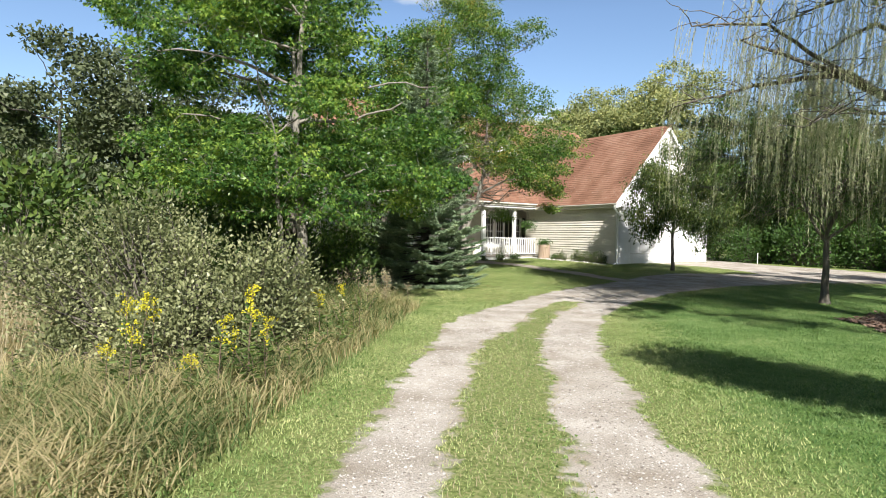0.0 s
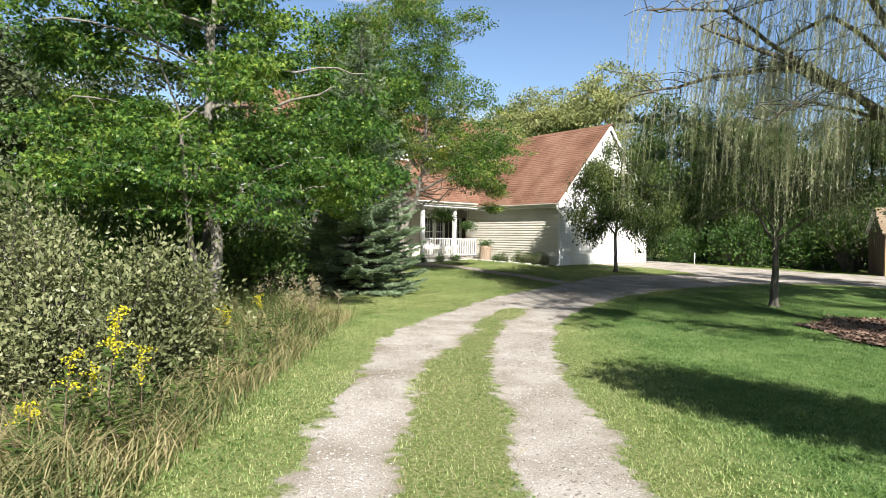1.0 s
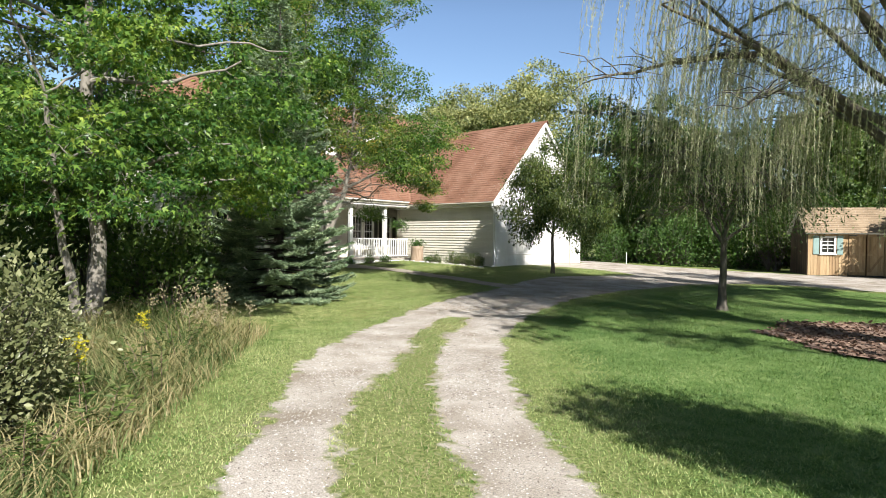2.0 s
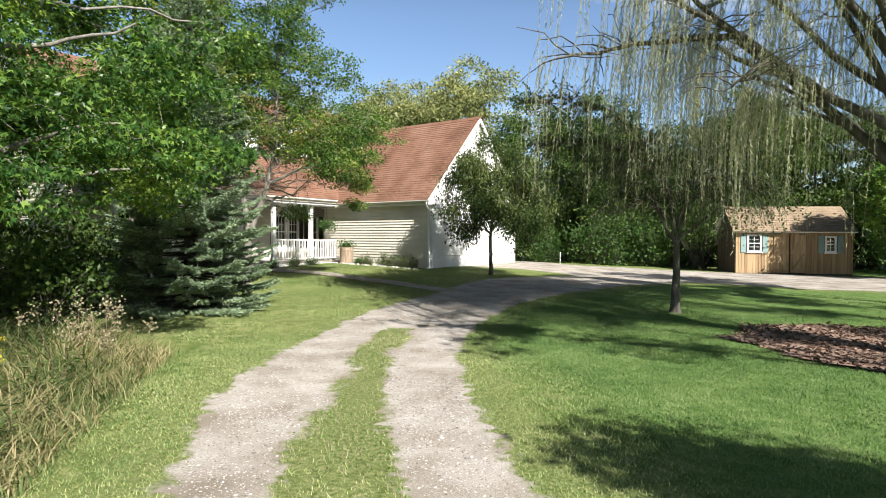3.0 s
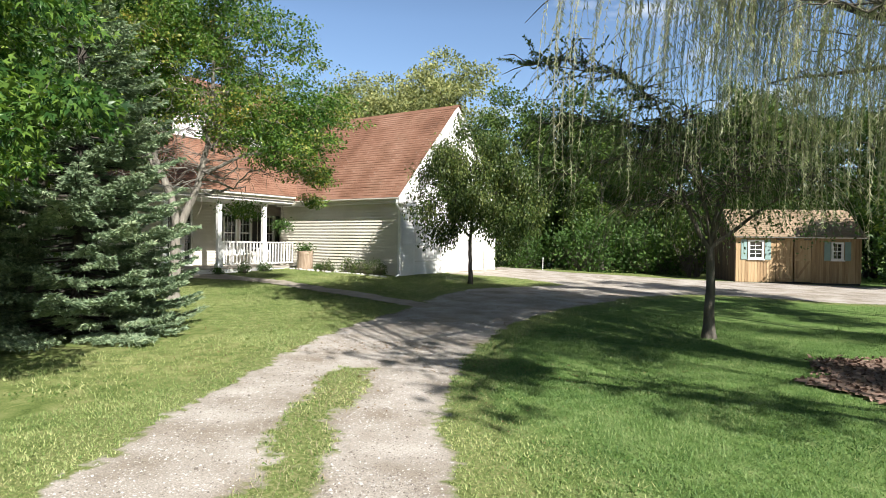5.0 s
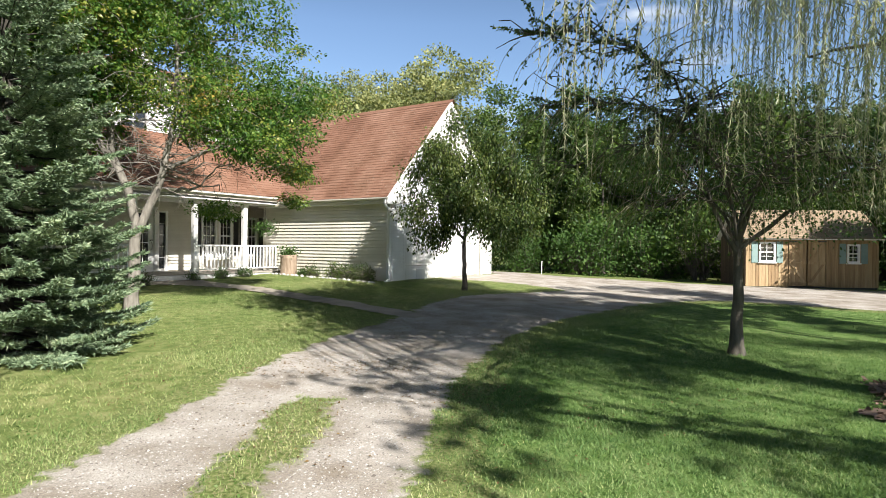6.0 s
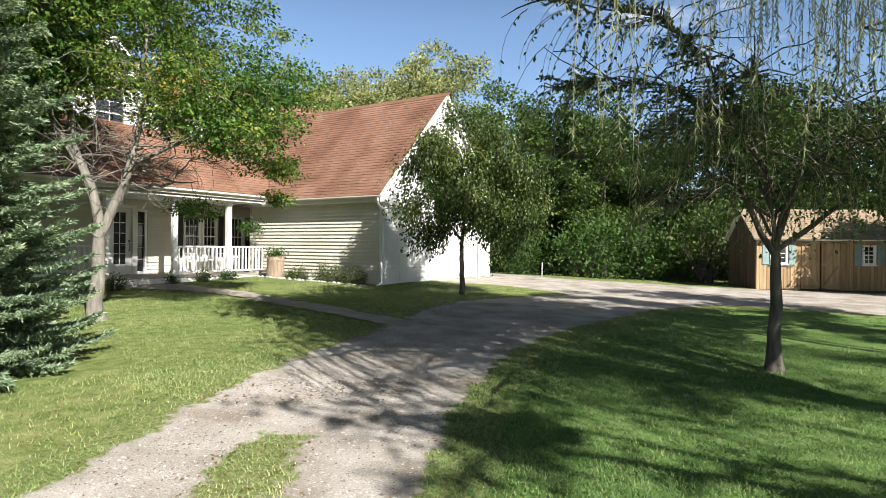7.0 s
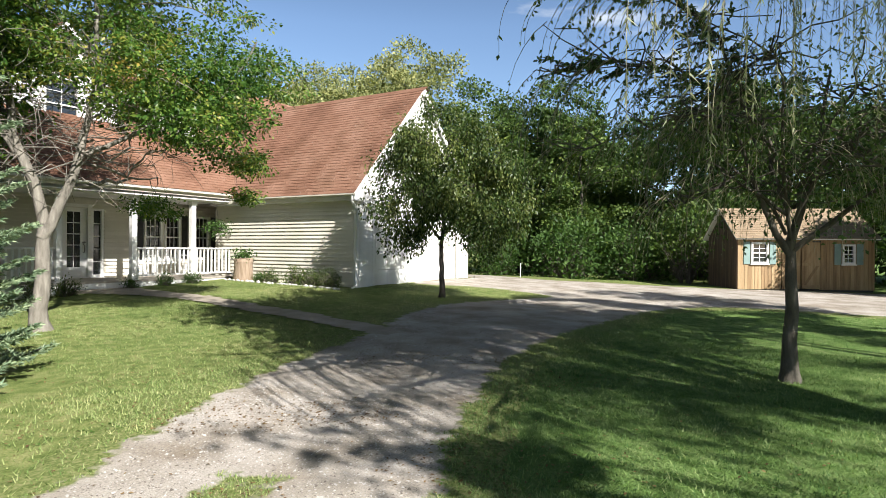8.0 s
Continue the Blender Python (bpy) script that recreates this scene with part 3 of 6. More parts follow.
def area(poly, step=0.08, rim=1.6):
    """A smooth closed outline as a quick look-up of the signed distance to it, held on a fine grid."""
    outline = round_off(poly)
    lo, hi = outline.min(0) - rim, outline.max(0) + rim
    nx, ny = (int(k) + 2 for k in (hi - lo) / step)
    gx, gy = np.meshgrid(lo[0] + step * np.arange(nx), lo[1] + step * np.arange(ny), indexing="ij")
    grid = inside(outline, gx, gy)

    def at(x, y):
        u, v = (np.asarray(x, float) - lo[0]) / step, (np.asarray(y, float) - lo[1]) / step
        out = (u < 0) | (v < 0) | (u > nx - 1.001) | (v > ny - 1.001)
        u, v = np.clip(u, 0, nx - 1.001), np.clip(v, 0, ny - 1.001)
        a, b = u.astype(int), v.astype(int)
        u, v = u - a, v - b
        val = (grid[a, b] * (1 - u) + grid[a + 1, b] * u) * (1 - v) + (grid[a, b + 1] * (1 - u) + grid[a + 1, b + 1] * u) * v
        return np.where(out, -rim, val)
    return at


in_strip, in_left, in_right, in_apron, in_walk, in_mulch = (area(p) for p in (STRIP, LEFT_TRACK, RIGHT_TRACK, APRON, WALK, MULCH))


wave_rng = np.random.default_rng(3)
WAVES = []
for _ in range(26):
    k_, a_ = 4.5 * 10 ** wave_rng.random(), 6.283 * wave_rng.random()
    WAVES.append((k_ * math.cos(a_), k_ * math.sin(a_), 6.283 * wave_rng.random(), 0.05 / k_ ** 0.55))


def ragged(x, y):
    """Small in-and-out of an edge where grass and stones meet."""
    x, y = np.asarray(x, float), np.asarray(y, float)
    out = np.zeros(x.shape)
    for kx, ky, ph, amp in WAVES:
        out += amp * np.sin(kx * x + ky * y + ph)
    return out


def gravel_cover(x, y):
    return np.maximum(np.maximum(in_left(x, y), in_right(x, y)), in_apron(x, y)) + ragged(np.asarray(x), np.asarray(y))


def cover_material(name, stone_stops, grass_stops):
    m = surface(name, stone_stops, scale=1.6, rough=0.95, bump=1.0, fine=85, dirt=0.15, spec=0.15, grit=0.9)
    n, l = m.node_tree.nodes, m.node_tree.links
    b = n["Principled BSDF"]
    old = b.inputs["Base Color"].links[0].from_socket
    at = n.new("ShaderNodeAttribute")
    at.attribute_name = "cover"
    no = n.new("ShaderNodeTexNoise")
    no.inputs["Scale"].default_value, no.inputs["Detail"].default_value = 9.0, 6.0
    co = n.new("ShaderNodeTexCoord")
    l.new(co.outputs["Object"], no.inputs["Vector"])
    ma = n.new("ShaderNodeMath")
    ma.operation = "MULTIPLY_ADD"
    ma.inputs[1].default_value = 0.45
    l.new(no.outputs["Fac"], ma.inputs[0])
    l.new(at.outputs["Fac"], ma.inputs[2])
    mask = ramp_node(n, [(0.20, (0, 0, 0)), (0.30, (1, 1, 1))])
    l.new(ma.outputs[0], mask.inputs["Fac"])
    gr = ramp_node(n, grass_stops)
    no2 = n.new("ShaderNodeTexNoise")
    no2.inputs["Scale"].default_value, no2.inputs["Detail"].default_value = 30.0, 4.0
    l.new(co.outputs["Object"], no2.inputs["Vector"])
    l.new(no2.outputs["Fac"], gr.inputs["Fac"])
    mix = n.new("ShaderNodeMixRGB")
    l.new(mask.outputs["Color"], mix.inputs["Fac"])
    l.new(gr.outputs["Color"], mix.inputs["Color1"])
    l.new(old, mix.inputs["Color2"])
    l.new(mix.outputs["Color"], b.inputs["Base Color"])
    return m


M_DRIVE = cover_material("pale_gravel_drive", [(0.3, (0.241, 0.204, 0.161)), (0.5, (0.345, 0.311, 0.269)), (0.7, (0.439, 0.403, 0.362))], [(0.35, (0.0847, 0.11, 0.0296)), (0.5, (0.146, 0.179, 0.0576)), (0.65, (0.216, 0.221, 0.0959))])


def sheet(name, cover, area, step, lift, mat, margin, label, category):
    xs, ys = np.arange(area[0], area[1], step), np.arange(area[2], area[3], step)
    gx, gy = np.meshgrid(xs, ys, indexing="ij")
    cov = cover(gx, gy)
    keep = cov > -margin
    cell = keep[:-1, :-1] & keep[1:, :-1] & keep[1:, 1:] & keep[:-1, 1:]
    ny = len(ys)
    i, j = np.nonzero(cell)
    a = i * ny + j
    f = np.stack([a, a + ny, a + ny + 1, a + 1], -1)
    used, inv = np.unique(f, return_inverse=True)
    v = np.stack([gx, gy, ground_z(gx, gy) + lift - (lift + 0.012) * (1 - smooth(-margin, -0.55 * margin - 0.02, cov)) * (margin > 0)], -1).reshape(-1, 3)[used]
    me = raw_mesh(name, v, inv.ravel(), np.full(len(f), 4), mat)
    at = me.attributes.new("cover", "FLOAT", "POINT")
    at.data.foreach_set("value", cov.ravel()[used].astype(np.float32))
    me.polygons.foreach_set("use_smooth", np.ones(len(f), bool))
    return tagged(put(name, me), label, category, kind="structure")


sheet("driveway", gravel_cover, (-21, 31, -10, 42), 0.11, 0.014, M_DRIVE, 0.6, "pale gravel driveway with two worn wheel tracks", "driveway")
sheet("walkway", lambda x, y: in_walk(x, y) + 0.5 * ragged(x, y), (-24, -12, 15, 19), 0.1, 0.022, M_PATH, 0.0, "narrow pale walk leading to the porch", "walkway")
sheet("mulch_bed", lambda x, y: in_mulch(x, y) + ragged(x, y), (-7, 3, 10, 19), 0.12, 0.03, M_MULCH, 0.0, "round bed of reddish wood mulch on the lawn", "mulch bed")


# ---------------------------------------------------------------- house
def siding(parent, axis, pos, out, z0, z1, spans, mat=None, step=0.112):
    """Lapped boards on a wall that lies across the axis at pos and faces along out; spans(z) gives the stretches a board covers."""
    z = z0
    while z < z1 - 0.02:
        zt = min(z + step, z1)
        for a, b in spans((z + zt) / 2):
            if b - a < 0.04:
                continue
            bm = bmesh.new()
            prof = [(pos, z - 0.006), (pos + out * 0.042, z - 0.006), (pos + out * 0.040, z + 0.008), (pos + out * 0.004, zt), (pos, zt)]
            lo = [bm.verts.new((p, a, q) if axis == "x" else (a, p, q)) for p, q in prof]
            hi = [bm.verts.new((p, b, q) if axis == "x" else (b, p, q)) for p, q in prof]
            bm.faces.new(lo), bm.faces.new(hi[::-1])
            for i in range(5):
                j = (i + 1) % 5
                bm.faces.new((lo[i], lo[j], hi[j], hi[i]))
            bmesh.ops.recalc_face_normals(bm, faces=bm.faces[:])
            part("siding_board", bm, mat or M_SIDING, parent)
        z = zt


def cut(spans, holes, z):
    """Takes the openings (a, b, z0, z1) out of the stretches at height z."""
    out = list(spans)
    for a, b, z0, z1 in holes:
        if z0 - 0.03 < z < z1 + 0.03:
            nxt = []
            for p, q in out:
                if b <= p or a >= q:
                    nxt.append((p, q))
                    continue
                if a > p:
                    nxt.append((p, a))
                if b < q:
                    nxt.append((b, q))
            out = nxt
    return out


def roof_slope(parent, o, u, v, width, length, mat, course=0.145, tab=0.31, thick=0.14):
    """A deck with courses of shingle tabs: o eave corner, u along the eave, v up the slope."""
    o, u, v = Vector(o), Vector(u).normalized(), Vector(v).normalized()
    n = u.cross(v).normalized()
    if n.z < 0:
        n = -n
    bm = bmesh.new()
    c = [o + u * a + v * b + n * h for h in (-thick, 0) for a, b in ((0, 0), (width, 0), (width, length), (0, length))]
    vs = [bm.verts.new(p) for p in c]
    for f in ((0, 1, 2, 3), (4, 5, 6, 7), (0, 1, 5, 4), (1, 2, 6, 5), (2, 3, 7, 6), (3, 0, 4, 7)):
        bm.faces.new([vs[i] for i in f])
    bmesh.ops.recalc_face_normals(bm, faces=bm.faces[:])
    part("roof_deck", bm, M_WHITE, parent, "white soffit and roof deck")
    k = int(length / course)
    for r in range(k + 1):
        s0 = r * course - 0.02
        s1 = min(s0 + course + 0.03, length)
        bm = bmesh.new()
        x = -0.02 - (tab / 2 if r % 2 else 0)
        while x < width:
            a, b = max(x, -0.02), min(x + tab - 0.008, width + 0.02)
            if b - a > 0.03:
                lift = 0.012 + 0.006 * random.random()
                drop = random.uniform(-0.008, 0.008)
                p = [o + u * a + v * (s0 + drop) + n * 0.002, o + u * b + v * (s0 + drop) + n * 0.002, o + u * b + v * (s0 + drop) + n * lift, o + u * a + v * (s0 + drop) + n * lift,
                     o + u * b + v * s1 + n * 0.003, o + u * a + v * s1 + n * 0.003]
                q = [bm.verts.new(w) for w in p]
                bm.faces.new((q[0], q[1], q[2], q[3])), bm.faces.new((q[3], q[2], q[4], q[5]))
                bm.faces.new((q[1], q[4], q[2])), bm.faces.new((q[0], q[3], q[5]))
            x += tab
        part("shingle_course", bm, mat, parent)


def window(parent, axis, pos, out, a0, a1, z0, z1, cols=2, rows=2, sash=True, name="window"):
    """A window unit: frame, glass panes behind muntins, a sill; it fills the opening a0..a1 by z0..z1."""
    holder = new(name)
    holder.parent = parent

    def bx(p0, p1, b0, b1, c0, c1, bev=0.004):
        q0, q1 = sorted((pos + out * p0, pos + out * p1))
        return boxes((q0, q1, b0, b1, c0, c1) if axis == "x" else (b0, b1, q0, q1, c0, c1), bevel=bev)
    fr = 0.07
    for b0, b1, c0, c1 in ((a0, a0 + fr, z0, z1), (a1 - fr, a1, z0, z1), (a0 + fr, a1 - fr, z1 - fr, z1), (a0 + fr, a1 - fr, z0, z0 + fr)):
        part("window_frame", bx(-0.07, 0.035, b0, b1, c0, c1), M_WHITE, holder, "white frame")
    part("sill", bx(-0.02, 0.07, a0 - 0.03, a1 + 0.03, z0 - 0.04, z0), M_WHITE, holder, "white sill")
    part("pane", bx(-0.05, -0.042, a0 + fr, a1 - fr, z0 + fr, z1 - fr, 0), M_GLASS, holder, "dark glass")
    mid = (z0 + z1) / 2
    if sash:
        part("meeting_rail", bx(-0.04, 0.012, a0 + fr, a1 - fr, mid - 0.022, mid + 0.022), M_WHITE, holder)
    for i in range(1, cols):
        a = a0 + fr + (a1 - a0 - 2 * fr) * i / cols
        part("muntin", bx(-0.04, -0.012, a - 0.010, a + 0.010, z0 + fr, z1 - fr, 0.002), M_WHITE, holder)
    for i in range(1, rows):
        c = z0 + fr + (z1 - z0 - 2 * fr) * i / rows
        if sash and abs(c - mid) < 0.03:
            continue
        part("muntin", bx(-0.04, -0.012, a0 + fr, a1 - fr, c - 0.009, c + 0.009, 0.002), M_WHITE, holder)
    return holder


GX0, GX1, GY0, GY1 = -23.6, -17.70, 21.72, 28.38
RIDGE_Y, RIDGE_Z, EAVE_Z, EAVE_Y = 25.05, 6.97, 3.22, 21.39
MX, PORCH_X, PORCH_Z = -24.9, -22.85, 0.74


def garage():
    g = thing("garage_wing", (0, 0, 0), "cream-sided garage wing with a steep red-brown roof", "house")
    th = 0.18
    top = 3.25
    part("wall", boxes((GX0, GX1, GY0, GY0 + th, 0.2, top)), M_SIDING, g)
    part("wall", boxes((GX0, GX1, GY1 - th, GY1, 0.2, top)), M_SIDING, g)
    part("wall", boxes((GX0, GX0 + th, GY0 + th, GY1 - th, 0.2, top)), M_SIDING, g)
    slope = (RIDGE_Z - EAVE_Z) / (RIDGE_Y - EAVE_Y)

    def roof_at(y):
        return EAVE_Z + (min(y, 2 * RIDGE_Y - y) - EAVE_Y) * slope - 0.14
    door = (22.55, 27.55, 0.2, 2.72)
    # gable wall in three pieces round the wide door
    part("wall", prism([(GY0 + th, 0.2), (22.55, 0.2), (22.55, roof_at(22.55)), (GY0 + th, roof_at(GY0 + th))], "x", GX1 - th, GX1), M_SIDING, g)
    part("wall", prism([(27.55, 0.2), (GY1 - th, 0.2), (GY1 - th, roof_at(GY1 - th)), (27.55, roof_at(27.55))], "x", GX1 - th, GX1), M_SIDING, g)
    part("wall", prism([(22.55, 2.72), (27.55, 2.72), (27.55, roof_at(27.55)), (RIDGE_Y, roof_at(RIDGE_Y)), (22.55, roof_at(22.55))], "x", GX1 - th, GX1), M_SIDING, g)
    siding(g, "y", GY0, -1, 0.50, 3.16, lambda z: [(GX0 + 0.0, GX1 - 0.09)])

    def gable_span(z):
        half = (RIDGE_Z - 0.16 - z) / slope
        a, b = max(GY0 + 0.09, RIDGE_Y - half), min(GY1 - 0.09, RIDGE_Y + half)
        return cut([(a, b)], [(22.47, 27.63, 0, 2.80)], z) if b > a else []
    # trim white in place of cream puts this wall's sun glare into the boards
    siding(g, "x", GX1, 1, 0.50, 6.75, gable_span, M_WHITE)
    for y0 in (GY0 - 0.022, GY1 - 0.09):
        part("corner_board", boxes((GX1 - 0.09, GX1 + 0.024, y0, y0 + 0.112, 0.42, roof_at(GY0 + 0.1) - 0.02), bevel=0.004), M_WHITE, g, "white corner board")
    part("foundation", boxes((GX0, GX1 + 0.01, GY0 - 0.01, GY1, 0.1, 0.46)), M_PATH, g, "grey concrete foundation")
    # sectional door: four rows of raised panels
    gd = new("garage_door")
    gd.parent = g
    tagged(gd, "white sectional garage door")
    for r in range(4):
        z0 = 0.46 + r * 0.565
        bm = boxes((GX1 - 0.10, GX1 - 0.05, 22.58, 27.52, z0, z0 + 0.555), bevel=0.006)
        for c in range(8):
            y0 = 22.66 + c * 0.61
            box(bm, GX1 - 0.055, GX1 - 0.038, y0, y0 + 0.52, z0 + 0.09, z0 + 0.46, bevel=0.008)
        part("door_section", bm, M_WHITE, gd)
    for b in ((GX1 - 0.03, GX1 + 0.03, 22.44, 22.56, 0.46, 2.84), (GX1 - 0.03, GX1 + 0.03, 27.54, 27.66, 0.46, 2.84), (GX1 - 0.03, GX1 + 0.03, 22.56, 27.54, 2.72, 2.84)):
        part("door_trim", boxes(b, bevel=0.005), M_WHITE, g, "white door trim")
    # roof
    run, rise = RIDGE_Y - EAVE_Y, RIDGE_Z - EAVE_Z
    L = math.hypot(run, rise)
    roof = new("roof")
    roof.parent = g
    tagged(roof, "red-brown shingle roof with darker stains")
    roof_slope(roof, (-27.0, EAVE_Y, EAVE_Z), (1, 0, 0), (0, run, rise), 9.45, L, M_SHINGLE, thick=0.06)
    roof_slope(roof, (-27.0, 2 * RIDGE_Y - EAVE_Y, EAVE_Z), (1, 0, 0), (0, -run, rise), 9.45, L, M_SHINGLE, thick=0.06)
    for k in range(32):
        x0 = -26.9 + k * 0.295
        part("ridge_shingle", prism([(RIDGE_Y - 0.13, RIDGE_Z - 0.105), (RIDGE_Y, RIDGE_Z + 0.035), (RIDGE_Y + 0.13, RIDGE_Z - 0.105), (RIDGE_Y, RIDGE_Z + 0.012)], "x", x0, x0 + 0.3), M_SHINGLE, roof)
    # rake boards on the gable
    for sgn in (1, -1):
        p = [(RIDGE_Y - sgn * run, EAVE_Z - 0.02), (RIDGE_Y, RIDGE_Z - 0.02), (RIDGE_Y, RIDGE_Z - 0.22), (RIDGE_Y - sgn * (run - 0.0), EAVE_Z - 0.21)]
        part("rake_board", prism(p, "x", -17.555, -17.525), M_WHITE, g, "white rake board")
    part("eave_return", boxes((-17.70, -17.52, EAVE_Y, 21.98, 3.00, 3.17), bevel=0.006), M_WHITE, g, "white eave return")
    # gutter with its downspout at the corner
    gut = new("gutter")
    gut.parent = g
    tagged(gut, "white eave gutter with a downspout")
    prof = [(EAVE_Y - 0.09, 3.20), (EAVE_Y - 0.09, 3.165), (EAVE_Y - 0.06, 3.14), (EAVE_Y + 0.01, 3.14), (EAVE_Y + 0.01, 3.20), (EAVE_Y - 0.005, 3.20), (EAVE_Y - 0.005, 3.15), (EAVE_Y - 0.055, 3.15), (EAVE_Y - 0.078, 3.17), (EAVE_Y - 0.078, 3.20)]
    part("channel", prism(prof, "x", -22.4, -17.5), M_SIDING, gut)
    part("fascia", boxes((-23.5, -17.55, EAVE_Y + 0.012, EAVE_Y + 0.035, 3.04, 3.20)), M_SIDING, gut)
    part("soffit", boxes((GX0, -17.56, EAVE_Y + 0.04, GY0 + 0.02, 3.02, 3.04)), M_WHITE, gut)
    t = Tubes()
    t.add([(-17.58, EAVE_Y - 0.05, 3.14), (-17.58, EAVE_Y - 0.05, 2.98), (-17.60, 21.50, 2.86), (-17.66, GY0 - 0.07, 2.72), (-17.66, GY0 - 0.07, 1.5), (-17.66, GY0 - 0.07, 0.62), (-17.66, GY0 - 0.25, 0.52)], [0.042] * 7, 8)
    put("downspout", t.mesh("downspout", M_WHITE), gut)
    return g


garage()

DOOR, SIDE = (17.50, 18.20, 0.76, 2.80), (18.28, 18.66, 0.76, 2.80)
WINS = [(19.98, 20.62, 1.25, 2.72), (20.70, 21.30, 1.25, 2.72), (21.86, 22.46, 1.25, 2.72), (13.2, 14.2, 1.3, 2.7)]
H_Y0, H_Y1, RX, RZ, PEX, PEZ = 11.6, 30.6, -29.0, 8.75, -22.5, 3.37


def main_house():
    h = thing("main_house", (0, 0, 0), "cream farmhouse with a front porch and dormers", "house")
    th = 0.2
    holes = [DOOR, SIDE] + WINS
    ys = sorted({H_Y0, 23.2} | {v for o in holes for v in o[:2]})
    top = 5.0
    for a, b in zip(ys, ys[1:]):
        zs, z = [], 0.2
        for o in sorted((o for o in holes if o[0] <= a and o[1] >= b), key=lambda o: o[2]):
            zs.append((z, o[2]))
            z = o[3]
        zs.append((z, top))
        for z0, z1 in zs:
            part("wall", boxes((MX - th, MX, a, b, z0, z1)), M_SIDING, h)
    part("wall", boxes((MX, GX0, 23.2, 23.2 + th, 0.2, 3.2)), M_SIDING, h)
    part("wall", boxes((-33.1, -32.9, H_Y0, H_Y1, 0.2, 5.3)), M_SIDING, h)
    gab = [(MX - th, 0.2), (MX - th, 5.0), (RX, 8.5), (-32.9, 5.3), (-32.9, 0.2)]
    part("wall", prism(gab, "y", H_Y0, H_Y0 + th), M_SIDING, h)
    part("wall", prism(gab, "y", H_Y1 - th, H_Y1), M_SIDING, h)
    siding(h, "x", MX, 1, 0.78, 3.10, lambda z: cut([(H_Y0, 23.2)], [(o[0] - 0.02, o[1] + 0.02, o[2], o[3]) for o in holes], z))
    siding(h, "y", 23.2, -1, 0.78, 3.1, lambda z: [(MX + 0.02, GX0)])
    siding(h, "x", GX0, -1, 0.78, 3.1, lambda z: [(GY0, 23.2)])
    siding(h, "y", H_Y0, -1, 0.5, 5.0, lambda z: [(-33, MX)])
    for w in WINS:
        window(h, "x", MX, 1, *w, cols=3, rows=4)
    for a in ((19.72, 19.94), (21.34, 21.56), (22.52, 22.74), (21.62, 21.84)):
        bm = boxes((MX + 0.018, MX + 0.045, a[0], a[1], 1.25, 2.72), bevel=0.004)
        for k in range(16):
            box(bm, MX + 0.044, MX + 0.056, a[0] + 0.03, a[1] - 0.03, 1.30 + k * 0.086, 1.355 + k * 0.086)
        part("shutter", bm, M_DARK, h, "dark louvred shutter")
    # front door: a leaf of small panes with its handle, and a sidelight
    d = new("front_door")
    d.parent = h
    tagged(d, "white front door with small glass panes")
    y0, y1, z0, z1 = DOOR
    for b in ((MX - 0.1, MX + 0.04, y0 - 0.09, y0 + 0.03, z0, z1 + 0.1), (MX - 0.1, MX + 0.04, y1 - 0.02, y1 + 0.1, z0, z1 + 0.1), (MX - 0.1, MX + 0.04, y0 + 0.03, y1 - 0.02, z1, z1 + 0.1), (MX - 0.1, MX + 0.03, y0, y1, z0 - 0.03, z0 + 0.02)):
        part("door_frame", boxes(b, bevel=0.004), M_WHITE, d)
    for b in ((y0 + 0.03, y0 + 0.12, z0 + 0.02, z1), (y1 - 0.2, y1 - 0.02, z0 + 0.02, z1), (y0 + 0.12, y1 - 0.2, z1 - 0.13, z1), (y0 + 0.12, y1 - 0.2, z0 + 0.02, z0 + 0.3)):
        part("door_rail", boxes((MX - 0.07, MX - 0.025, b[0], b[1], b[2], b[3]), bevel=0.004), M_WHITE, d)
    part("pane", boxes((MX - 0.052, MX - 0.046, y0 + 0.12, y1 - 0.2, z0 + 0.3, z1 - 0.13)), M_GLASS, d, "dark glass")
    ym = (y0 + 0.12 + y1 - 0.2) / 2
    part("muntin", boxes((MX - 0.062, MX - 0.034, ym - 0.01, ym + 0.01, z0 + 0.3, z1 - 0.13)), M_WHITE, d)
    for k in range(1, 5):
        c = z0 + 0.3 + (z1 - z0 - 0.43) * k / 5
        part("muntin", boxes((MX - 0.062, MX - 0.034, y0 + 0.12, y1 - 0.2, c - 0.01, c + 0.01)), M_WHITE, d)
    t = Tubes()
    t.add([(MX - 0.03, y1 - 0.11, 1.78), (MX + 0.03, y1 - 0.11, 1.78)], [0.03, 0.03], 10)
    t.add([(MX - 0.03, y1 - 0.11, 1.72), (MX + 0.04, y1 - 0.11, 1.70), (MX + 0.05, y1 - 0.11, 1.60), (MX + 0.04, y1 - 0.11, 1.50), (MX - 0.03, y1 - 0.11, 1.48)], [0.012] * 5, 6)
    put("door_handle", t.mesh("door_handle", M_METAL), d, "dark metal handle and lock")
    window(h, "x", MX, 1, *SIDE, cols=1, rows=5, sash=False, name="sidelight")
    # porch
    p = new("porch")
    p.parent = h
    tagged(p, "white front porch with posts and railing")
    k = 0
    y = 12.0
    while y < 23.1:
        part("deck_board", boxes((MX if y < 21.6 else MX, PORCH_X + 0.2 if y + 0.135 < GY0 else GX0, y, y + 0.135, PORCH_Z - 0.035, PORCH_Z), bevel=0.003), M_DECK, p)
        y += 0.14
    part("skirt", boxes((PORCH_X + 0.13, PORCH_X + 0.17, 12.0, GY0 - 0.03, 0.3, PORCH_Z - 0.04)), M_WHITE, p, "white porch skirt")
